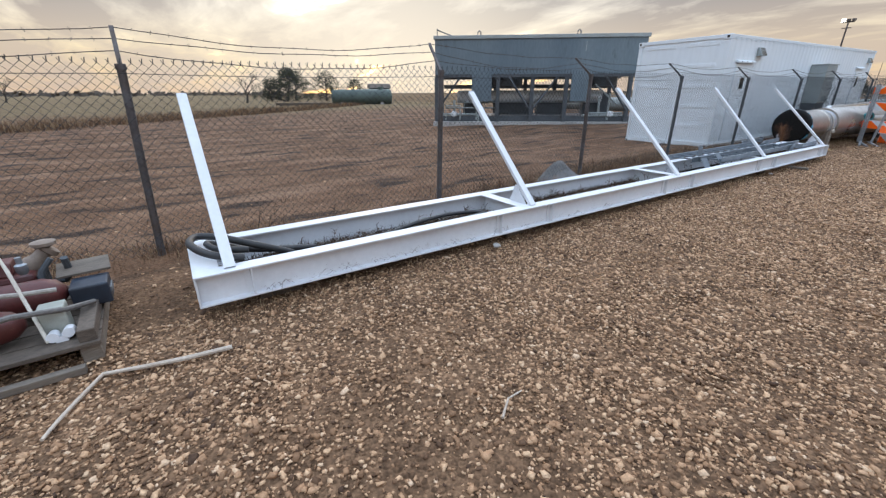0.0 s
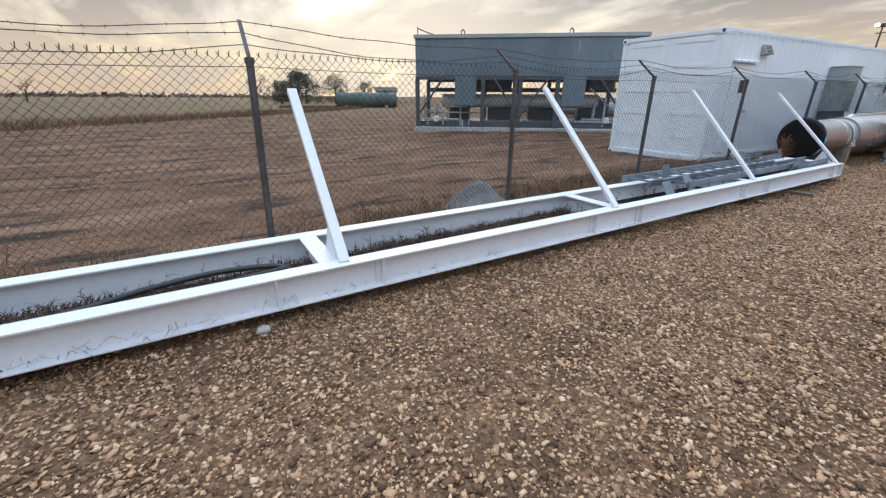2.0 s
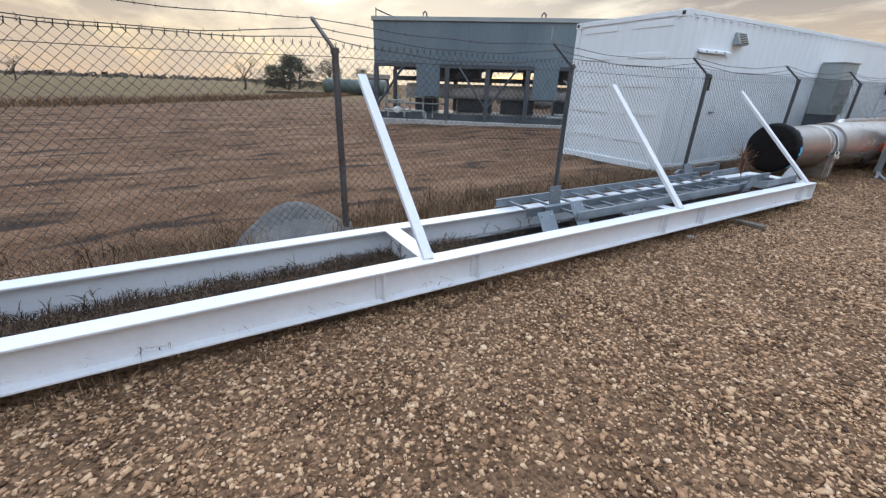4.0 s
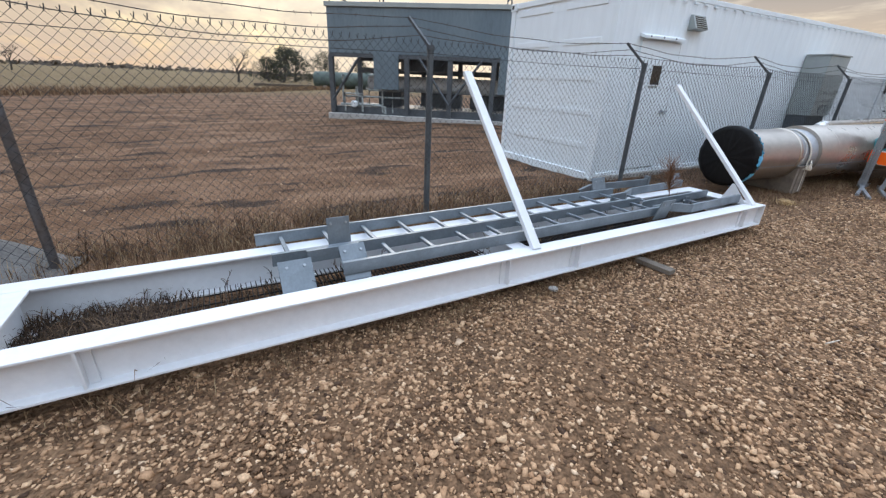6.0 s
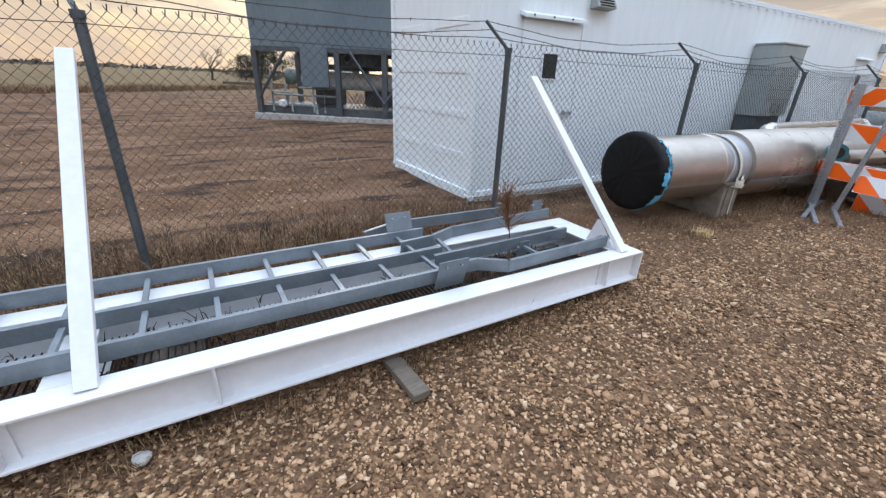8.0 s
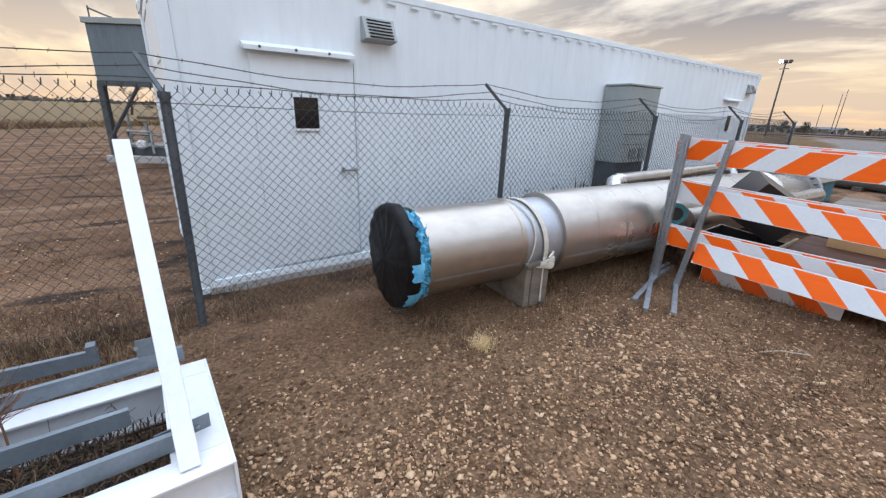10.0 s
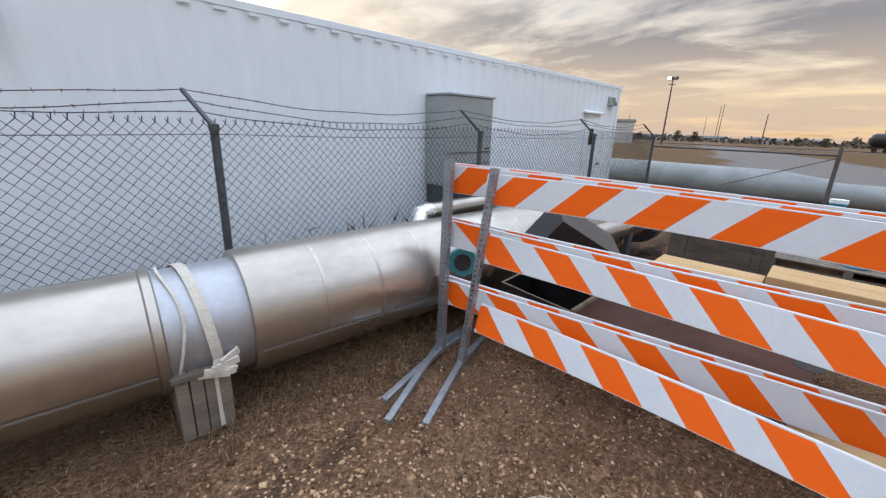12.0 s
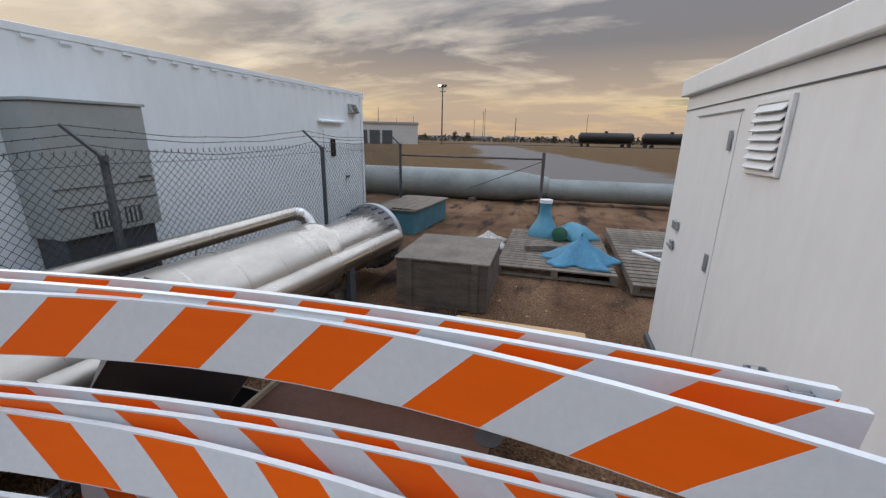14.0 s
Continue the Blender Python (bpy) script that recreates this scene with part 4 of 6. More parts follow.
# a spare striped panel leaning behind the barricades
spare = thing("striped_panel", "loose orange and white striped panel leaning behind the barricades", "panel", pose(16.60, 0, 0, 0, 7, 0))
face = part("panel", MB().box(0, 0.015, 1.50, 2.66, 0.0, 0.42), BOARD_WHITE, spare, bevel=0.002)
part("striped_sheeting", MB().box(-0.0015, -0.0005, 1.505, 2.655, 0.01, 0.412), SHEET_DOWN, face)


# ---------------------------------------------------------------- white equipment shed
def build_shed():
    z0 = level(19, 0)
    sh = thing("equipment_shed", "small white metal equipment shed with a door and louvred vent", "shed", pose(16.75, -0.45, z0))
    L_, W, H = 2.80, 2.2, 2.25
    part("base_rail", MB().box(-0.03, L_ + 0.03, -W - 0.03, 0.03, 0.0, 0.07), STEEL_DARK, sh, bevel=0.006)
    part("wall", MB().box(0, L_, -W, 0, 0.07, H), SHED_WHITE, sh, bevel=0.01)
    part("roof", MB().box(-0.05, L_ + 0.045, -W - 0.05, 0.05, H, H + 0.14), SHED_WHITE, sh, "white box-edged roof", bevel=0.012)
    door = part("door", MB().box(1.68, 2.56, 0.0, 0.005, 0.12, 2.06), SHED_WHITE, sh, "white flush metal door", bevel=0.006)
    part("trim", MB().box(0.02, L_ - 0.02, 0.0, 0.006, 2.135, 2.143), STEEL_DARK, sh)
    part("drip_strip", MB().box(1.66, 2.44, 0.0, 0.014, 2.072, 2.079), HVAC, door)
    for z in (1.06, 1.84):
        part("hinge", MB().box(1.72, 1.755, 0.012, 0.022, z, z + 0.12), GALV, door, "steel hinge", bevel=0.003)
    hd = MB().box(2.48, 2.54, 0.012, 0.03, 1.01, 1.09)
    hd.box(2.44, 2.56, 0.03, 0.045, 1.035, 1.06)
    part("handle", hd, GALV, door, "steel handle", bevel=0.004)
    part("lock", MB().box(2.42, 2.53, 0.012, 0.035, 1.19, 1.26), GALV, door, "steel hasp", bevel=0.004)
    vent = part("vent", MB().box(1.13, 1.45, 0.0, 0.004, 1.75, 2.09), STEEL_DARK, sh, "white louvred vent")
    fr = MB()
    for a, b, c, e in ((1.11, 1.14, 1.73, 2.11), (1.44, 1.47, 1.73, 2.11), (1.14, 1.44, 1.73, 1.76), (1.14, 1.44, 2.08, 2.11)):
        fr.box(a, b, 0.0, 0.022, c, e)
    part("vent_frame", fr, SHED_WHITE, vent, bevel=0.003)
    slat = to_mesh("slat", MB().box(-0.15, 0.15, -0.003, 0.003, -0.03, 0.03), SHED_WHITE)
    for k in range(7):
        part("slat", slat, None, vent, at=pose(1.29, 0.022, 1.785 + k * 0.046, 38, 0, 0))


build_shed()


# ---------------------------------------------------------------- air-cooled heat exchanger
def build_cooler():
    c = thing("air_cooler", "large grey steel air cooler on legs above a concrete pad", "air cooler", pose(11.38, 17.35, -0.16, 0, 0, -39))
    L_, W = 9.6, 3.2
    part("pad", MB().box(-0.1, L_ + 0.1, -0.15, W + 0.15, -0.05, 0.22), CONCRETE, c, "pale concrete pad", bevel=0.02)
    part("upper_panel", MB().box(0, L_, 0, W, 2.35, 3.85), COOLER_GREY, c, bevel=0.02)
    part("top_rim", MB().box(-0.06, L_ + 0.06, -0.06, W + 0.06, 3.85, 4.0), HVAC, c, bevel=0.01)
    part("lower_rail", MB().box(0, L_, -0.02, 0.1, 2.22, 2.35), STEEL_DARK, c)
    part("lower_rail", MB().box(0, L_, W - 0.1, W + 0.02, 2.22, 2.35), STEEL_DARK, c)
    for x in (0.06, 3.0, 4.62, 6.2, 9.1):
        for y in (0.06, W - 0.06):
            part("leg", MB().box(x - 0.09, x + 0.09, y - 0.08, y + 0.08, 0.22, 2.25), STEEL_DARK, c, bevel=0.01)
    for x, s in ((4.62, 1), (4.62, -1), (0.06, 1), (9.1, -1)):
        part("knee_brace", MB().tube([(x, 0.0, 0.7), (x + s * 1.15, 0.0, 2.25)], 0.05, 6), STEEL_DARK, c)
    for x in (1.75, 6.4):
        part("drop_panel", MB().box(x, x + 0.95, -0.05, 0.05, 1.15, 2.4), COOLER_GREY, c, "hanging grey panel", bevel=0.01)
        part("fan_ring", MB().lathe([(0, 0.5), (0.05, 0.95), (0.45, 0.95), (0.5, 0.5)], 28, False, False), STEEL_DARK, c, smooth=True, at=pose(x + 1.6, W / 2, 2.3, 0, 90, 0))
    part("header_tube", MB().tube([(1.0, 1.7, 1.35), (8.3, 1.7, 1.35)], 0.30, 20), BOARD_WHITE, c, "pale horizontal pipe", smooth=True)
    mesh = MB()
    k = 3.1
    while k < 6.9:
        mesh.tube([(k, 0.3, 0.3), (k + 0.5, 0.3, 1.0)], 0.012, 3, caps=False)
        mesh.tube([(k + 0.5, 0.3, 0.3), (k, 0.3, 1.0)], 0.012, 3, caps=False)
        k += 0.14
    part("base_skid", MB().box(0.1, L_ - 0.1, 0.2, W - 0.2, 0.22, 0.48), STEEL_DARK, c, bevel=0.01)
    for x, y, wx, z1 in ((1.3, 1.9, 1.0, 1.25), (3.2, 2.3, 1.6, 1.05), (5.2, 2.3, 1.5, 1.05), (7.5, 1.9, 1.2, 1.5)):
        part("machine_housing", MB().box(x, x + wx, y, y + 0.7, 0.48, z1), STEEL_DARK, c, "dark machine housing", bevel=0.03)
    part("far_rail", MB().box(0.2, L_ - 0.2, W - 0.3, W - 0.2, 1.75, 1.95), STEEL_DARK, c)
    part("mesh_guard", mesh, STEEL_DARK, c)
    for pts, r in (([(0.3, 0.2, 0.55), (1.9, 0.2, 0.55), (2.1, 0.2, 0.5), (2.1, 0.2, 0.25)], 0.05), ([(0.9, 0.4, 0.3), (0.9, 0.4, 1.2)], 0.06), ([(1.4, 0.4, 0.3), (1.4, 0.4, 1.1), (2.6, 0.4, 1.1)], 0.045), ([(2.9, 0.3, 0.85), (0.5, 0.3, 0.85)], 0.035), ([(7.4, 0.3, 0.6), (9.0, 0.3, 0.6), (9.0, 0.3, 0.25)], 0.05), ([(7.9, 0.4, 0.25), (7.9, 0.4, 1.3)], 0.06), ([(0.3, 0.5, 0.3), (0.3, 0.5, 1.6)], 0.04), ([(0.5, 0.15, 0.3), (0.5, 0.15, 0.95), (1.2, 0.15, 0.95), (1.2, 0.15, 0.3)], 0.04), ([(2.0, 0.2, 0.3), (2.0, 0.2, 1.3)], 0.035), ([(2.4, 0.2, 0.3), (2.4, 0.2, 1.2), (3.0, 0.2, 1.2)], 0.035), ([(8.3, 0.2, 0.3), (8.3, 0.2, 1.5)], 0.05), ([(7.1, 0.2, 0.5), (8.8, 0.2, 0.5)], 0.05), ([(8.7, 0.3, 1.0), (7.6, 0.3, 1.9)], 0.04)):
        part("pipework", MB().tube(pts, r, 10), HVAC, c, "pale pipework", smooth=True)
    for x in (2.05, 6.55):
        lug = MB()
        lug.tube([(x - 0.07, 0.1, 4.0), (x - 0.07, 0.1, 4.12), (x, 0.1, 4.19), (x + 0.07, 0.1, 4.12), (x + 0.07, 0.1, 4.0)], 0.03, 6)
        part("lifting_lug", lug, STEEL_DARK, c, "steel lifting lug")
    tk = MB().tube([(0.1, 0.1, 4.0), (0.1, 0.1, 4.3)], 0.02, 6)
    tk.tube([(0.1, 0.1, 4.25), (0.5, 0.1, 4.1), (0.8, 0.1, 4.0)], 0.025, 6)
    part("cable_stub", tk, STEEL_DARK, c)
    for x in (0.9, 8.4):
        part("valve_body", MB().lathe([(0, 0.06), (0.05, 0.14), (0.2, 0.14), (0.25, 0.06)], 14), BOARD_WHITE, c, "pale valve body", smooth=True, at=pose(x, 0.1, 0.45, 0, -90, 0))
    part("louvre", MB().box(6.9, 6.93, -0.012, 0.0, 3.3, 3.7), HVAC, c)


build_cooler()


# ---------------------------------------------------------------- cable trays lying on the frame
def build_trays():
    z0, h = 0.31, 0.078

    def rail(pts, parent, z=z0, tall=h):
        """A flanged side rail that follows points in plan."""
        mb = MB()
        t = 0.004
        for (xa, ya), (xb, yb) in zip(pts, pts[1:]):
            d = Vector((xb - xa, yb - ya, 0))
            m = Matrix.Translation((xa, ya, z)) @ d.to_track_quat("X", "Z").to_matrix().to_4x4()
            mb.prism([(-t, 0), (0.022, 0), (0.022, t), (0, t), (0, tall - t), (0.022, tall - t), (0.022, tall), (-t, tall)], -0.006, d.length + 0.006, m)
        return part("side_rail", mb, TRAY_GREY, parent)

    def rung(xa, ya, xb, yb, parent, z=z0 + 0.03):
        d = Vector((xb - xa, yb - ya, 0))
        m = Matrix.Translation((xa, ya, z)) @ d.to_track_quat("X", "Z").to_matrix().to_4x4()
        part("rung", MB().prism([(-0.012, 0), (0.012, 0), (0.012, 0.02), (-0.012, 0.02)], 0, d.length, m), TRAY_GREY, parent)

    def plate(x, y, z, parent, lean=0, wide=0.17, tall=0.2, turn=0):
        pl = part("splice_plate", MB().box(-wide / 2, wide / 2, -0.003, 0.003, 0, tall), TRAY_GREY, parent, "galvanised splice plate", bevel=0.002, at=pose(x, y, z, lean, 0, turn))
        for a in (-0.05, 0.05):
            part("bolt", MB().tube([(a, -0.012, tall - 0.04), (a, 0.006, tall - 0.04)], 0.009, 6), GALV, pl)

    a = thing("cable_tray", "grey galvanised ladder cable tray lying on the white frame", "cable tray", group="cable trays")
    rail([(7.05, 3.54), (10.6, 3.52)], a)
    rail([(7.10, 3.165), (10.55, 3.155)], a)
    for k in range(12):
        rung(7.2 + k * 0.29, 3.17, 7.2 + k * 0.29, 3.53, a)
    plate(7.53, 3.24, 0.33, a, -8, 0.15, 0.21)
    plate(10.45, 3.56, 0.33, a, -20, 0.2, 0.18)
    b = thing("cable_tray", "grey galvanised ladder cable tray with bolted splice plates", "cable tray", group="cable trays")
    rail([(7.30, 3.135), (7.62, 3.135)], b)
    rail([(7.45, 2.88), (10.5, 2.86)], b)
    for k in range(11):
        rung(7.5 + k * 0.29, 2.88, 7.5 + k * 0.29, 3.14, b)
    plate(7.53, 2.87, 0.27, b, -36, 0.16, 0.22)
    plate(7.20, 2.93, 0.22, b, -34, 0.19, 0.2)
    plate(10.42, 2.84, 0.28, b, 16, 0.2, 0.2)
    c = thing("cable_tray", "offset cable tray bend in grey galvanised steel", "cable tray", group="cable trays")
    rail([(10.35, 3.34), (10.60, 3.36), (10.82, 3.45), (11.86, 3.50)], c)
    rail([(10.45, 3.05), (11.16, 3.06), (11.62, 3.07)], c)
    rail([(10.40, 2.90), (10.66, 2.89), (10.82, 2.78), (11.76, 2.80)], c, 0.312)
    rung(10.6, 3.05, 10.64, 3.36, c)
    rung(11.15, 2.81, 11.15, 3.05, c, 0.325)
    plate(11.15, 3.03, 0.25, c, 8, 0.1, 0.13)
    plate(11.80, 2.86, 0.31, c, 0, 0.2, 0.07, 8)
    plate(11.72, 3.50, 0.32, c, -5, 0.1, 0.16)
    d = thing("cable_tray_rail", "loose grey galvanised tray rail resting across the frame's back beam", "tray rail", group="cable trays")
    rail([(10.2, 3.62), (10.5, 3.74), (11.5, 3.70)], d, 0.31)
    part("lug", MB().box(11.46, 11.5, 3.69, 3.75, 0.31, 0.42), TRAY_GREY, d)


build_trays()


# ---------------------------------------------------------------- hoses
def hose(pts, r, label, name="hose"):
    """A smooth hose through a few points."""
    out = []
    P = [Vector(p) for p in pts]
    for i in range(len(P) - 1):
        p0, p1, p2, p3 = P[max(i - 1, 0)], P[i], P[i + 1], P[min(i + 2, len(P) - 1)]
        for k in range(7):
            t = k / 7
            out.append(0.5 * ((2 * p1) + (p2 - p0) * t + (2 * p0 - 5 * p1 + 4 * p2 - p3) * t * t + (3 * p1 - p0 - 3 * p2 + p3) * t ** 3))
    out.append(P[-1])
    return tagged(part(name, MB().tube(out, r, 10), RUBBER, smooth=True), label, "hose", "hoses in the frame")


hose([(0.30, 2.93, 0.32), (0.10, 2.98, 0.37), (0.0, 3.25, 0.38), (0.06, 3.45, 0.37), (0.22, 3.34, 0.36), (0.42, 3.22, 0.30), (0.7, 3.25, 0.16)], 0.027, "thick black rubber hose looped over the frame's end")
hose([(0.35, 3.05, 0.33), (0.16, 3.12, 0.35), (0.12, 3.3, 0.35), (0.4, 3.3, 0.24), (0.9, 3.28, 0.16)], 0.024, "thick black rubber hose looped beside the brace")
hose([(0.6, 3.26, 0.15), (1.4, 3.22, 0.15), (1.9, 3.25, 0.20), (2.3, 3.28, 0.21), (2.65, 3.24, 0.19), (2.75, 3.1, 0.16)], 0.019, "black rubber hose lying along the frame")
hose([(0.7, 3.16, 0.14), (1.5, 3.14, 0.14), (2.2, 3.2, 0.15), (2.72, 3.17, 0.19)], 0.018, "black rubber hose in dry weeds")


# ---------------------------------------------------------------- plants and gravel
def scatter_mesh(name, verts, faces, material, label, category):
    me = bpy.data.meshes.new(name)
    me.from_pydata(verts, [], faces)
    me.materials.append(material)
    return tagged(new(name, me), label, category, kind="stuff")


def island_ramp(name, stops, rough=0.9):
    m = bpy.data.materials.new(name)
    m.use_nodes = True
    nt = m.node_tree
    g = nt.nodes.new("ShaderNodeNewGeometry")
    r = nt.nodes.new("ShaderNodeValToRGB")
    e = r.color_ramp.elements
    while len(e) < len(stops):
        e.new(0.5)
    for el, (p, c) in zip(e, stops):
        el.position, el.color = p, (*c, 1)
    nt.links.new(g.outputs["Random Per Island"], r.inputs[0])
    co = nt.nodes.new("ShaderNodeTexCoord")
    n = nt.nodes.new("ShaderNodeTexNoise")
    n.inputs["Scale"].default_value, n.inputs["Detail"].default_value = 120, 3
    nt.links.new(co.outputs["Object"], n.inputs["Vector"])
    mr = nt.nodes.new("ShaderNodeMapRange")
    mr.inputs[1].default_value, mr.inputs[2].default_value, mr.inputs[3].default_value, mr.inputs[4].default_value = 0.3, 0.7, 0.75, 1.2
    nt.links.new(n.outputs[0], mr.inputs[0])
    cc = nt.nodes.new("ShaderNodeCombineColor")
    for k in range(3):
        nt.links.new(mr.outputs[0], cc.inputs[k])
    mx = nt.nodes.new("ShaderNodeMix")
    mx.data_type, mx.blend_type = "RGBA", "MULTIPLY"
    mx.inputs[0].default_value = 1
    nt.links.new(r.outputs[0], mx.inputs[6])
    nt.links.new(cc.outputs[0], mx.inputs[7])
    b = nt.nodes["Principled BSDF"]
    nt.links.new(mx.outputs[2], b.inputs["Base Color"])
    b.inputs["Roughness"].default_value = rough
    b.inputs["Specular IOR Level"].default_value = 0.3
    return m


STONES = island_ramp("gravel_stones", [(0.0, (0.056, 0.029, 0.016)), (0.22, (0.195, 0.108, 0.057)), (0.5, (0.355, 0.206, 0.112)), (0.74, (0.485, 0.300, 0.172)), (0.94, (0.56, 0.37, 0.222)), (1.0, (0.64, 0.46, 0.31))], 0.8)
DRY_GRASS = island_ramp("dry_grass", [(0.0, (0.06, 0.032, 0.018)), (0.4, (0.14, 0.078, 0.043)), (0.75, (0.24, 0.15, 0.082)), (1.0, (0.38, 0.28, 0.16))])
DARK_WEED = island_ramp("dark_dead_weeds", [(0.0, (0.022, 0.015, 0.011)), (0.6, (0.065, 0.040, 0.027)), (1.0, (0.22, 0.145, 0.085))])

RUST_WEED = island_ramp("rust_brown_weed", [(0.0, (0.09, 0.04, 0.02)), (0.5, (0.19, 0.09, 0.045)), (1.0, (0.30, 0.16, 0.085))])


def build_stones():
    rg = np.random.default_rng(5)
    chip = np.array([(x, y, z) for x in (-1, 1) for y in (-1, 1) for z in (-1, 1)], float) * 0.75
    tri = np.array([(0, 1, 3), (0, 3, 2), (4, 6, 7), (4, 7, 5), (0, 4, 5), (0, 5, 1), (2, 3, 7), (2, 7, 6), (0, 2, 6), (0, 6, 4), (1, 5, 7), (1, 7, 3)])
    spots = []
    for x0, x1, y0, y1, per in ((-2.0, 3.0, -0.6, 2.9, 3500), (3.0, 9.0, -0.3, 2.75, 3600), (9.0, 13.2, 0.2, 2.7, 3600), (12.0, 13.2, 2.7, 3.4, 900), (13.2, 16.6, 0.2, 3.2, 1900), (-2.0, 12.5, 2.75, 4.1, 260), (12.2, 16.0, 3.0, 4.6, 130), (16.6, 21.5, -0.4, 2.6, 200), (3.0, 14.0, -3.0, -0.3, 120), (10.0, 24.0, -6.0, 0.2, 60), (7.5, 12.2, 4.5, 8.0, 80), (-5.0, 12.0, 4.6, 12.0, 22)):
        n = int((x1 - x0) * (y1 - y0) * per)
        spots.append(np.column_stack([rg.uniform(x0, x1, n), rg.uniform(y0, y1, n)]))
    xy = np.concatenate(spots)
    keep = ~((xy[:, 0] > -0.02) & (xy[:, 0] < 11.96) & (xy[:, 1] > 2.78) & (xy[:, 1] < 3.6) & (rg.random(len(xy)) < 0.7))
    # thin patches of bare earth
    thin = np.array([noise.noise(Vector((a * 0.8, b * 0.8, 9))) for a, b in xy])
    keep &= rg.random(len(xy)) < np.clip(0.95 + 0.7 * thin, 0.25, 1)
    # the gravel gives out towards the pipe and under the barricades
    bare = np.clip((xy[:, 1] - 2.3) / 0.7, 0, 1) * (xy[:, 0] > 13.0) + np.clip((xy[:, 0] - 15.0) / 1.0, 0, 1)
    keep &= rg.random(len(xy)) > 0.75 * np.clip(bare, 0, 1)
    xy = xy[keep]
    n = len(xy)
    size = np.clip(rg.lognormal(math.log(0.0079), 0.38, n), 0.004, 0.024)
    sc = np.column_stack([size * rg.uniform(0.9, 1.5, n), size * rg.uniform(0.7, 1.1, n), size * rg.uniform(0.35, 0.65, n)])
    v = np.repeat(chip[None], n, 0) * rg.uniform(0.35, 1.35, (n, 8, 3)) * sc[:, None, :]
    tilt = rg.normal(0, 0.3, n)
    cz, sz = np.cos(tilt)[:, None], np.sin(tilt)[:, None]
    v = np.stack([v[..., 0] * cz - v[..., 2] * sz, v[..., 1], v[..., 0] * sz + v[..., 2] * cz], -1)
    a = rg.uniform(0, 2 * math.pi, n)
    ca, sa = np.cos(a)[:, None], np.sin(a)[:, None]
    v = np.stack([v[..., 0] * ca - v[..., 1] * sa, v[..., 0] * sa + v[..., 1] * ca, v[..., 2]], -1)
    base = np.array([level(p, q) + 0.02 * noise.noise(Vector((p * 0.9, q * 0.9, 0))) + 0.012 * noise.noise(Vector((p * 2.6, q * 2.6, 4))) - 0.008 for p, q in xy])
    v += np.column_stack([xy, base + sc[:, 2] * 0.45])[:, None, :]
    f = (tri[None] + 8 * np.arange(n)[:, None, None]).reshape(-1, 3)
    me = bpy.data.meshes.new("gravel")
    me.vertices.add(8 * n)
    me.vertices.foreach_set("co", v.reshape(-1))
    me.loops.add(len(f) * 3)
    me.loops.foreach_set("vertex_index", f.reshape(-1).astype(np.int32))
    me.polygons.add(len(f))
    me.polygons.foreach_set("loop_start", np.arange(0, len(f) * 3, 3, dtype=np.int32))
    me.update(calc_edges=True)
    me.materials.append(STONES)
    tagged(new("gravel", me), "loose tan and brown gravel stones over the yard", "gravel", kind="stuff")


build_stones()


def blades(spots, rg, per, tall, spread, width, bend=0.5, base=-0.01):
    """Thin bent blades in tufts at the spots."""
    vs, fs = [], []
    for x, y, s in spots:
        z = level(x, y) + base
        for _ in range(per):
            a, l = rg.uniform(0, 6.283), tall * s * rg.uniform(0.45, 1.15)
            px, py = x + rg.gauss(0, spread), y + rg.gauss(0, spread)
            out = l * rg.uniform(0.05, bend)
            wx, wy = -math.sin(a) * width, math.cos(a) * width
            dx, dy = math.cos(a), math.sin(a)
            n = len(vs)
            vs += [(px - wx, py - wy, z), (px + wx, py + wy, z), (px + dx * out * 0.35 - wx * 0.7, py + dy * out * 0.35 - wy * 0.7, z + l * 0.6), (px + dx * out * 0.35 + wx * 0.7, py + dy * out * 0.35 + wy * 0.7, z + l * 0.6), (px + dx * out, py + dy * out, z + l * (1 - 0.25 * out / l))]
            fs += [(n, n + 1, n + 3, n + 2), (n + 2, n + 3, n + 4)]
    return vs, fs


def twigs(spots, rg, tall):
    """Branching dead stalks."""
    mb = MB()
    for x, y, s in spots:
        z = level(x, y)
        h = tall * s * rg.uniform(0.6, 1.2)
        lean = Vector((rg.uniform(-0.4, 0.4), rg.uniform(-0.4, 0.4), 1)).normalized()
        p = Vector((x, y, z - 0.01))
        q = p + lean * h
        mid = p.lerp(q, 0.5) + Vector((rg.uniform(-0.03, 0.03), rg.uniform(-0.03, 0.03), 0)) * s
        mb.tube([p, mid, q], 0.0042 * s, 3, caps=False, r2=0.0016)
        for _ in range(rg.randint(3, 7)):
            f = rg.uniform(0.3, 0.95)
            b = p.lerp(q, f)
            d = Vector((rg.uniform(-1, 1), rg.uniform(-1, 1), rg.uniform(0.1, 1.0))).normalized() * h * rg.uniform(0.12, 0.35)
            mb.tube([b, b + d * 0.5 + Vector((0, 0, 0.01)), b + d], 0.0028 * s, 3, caps=False, r2=0.0012)
    return mb.v, mb.f


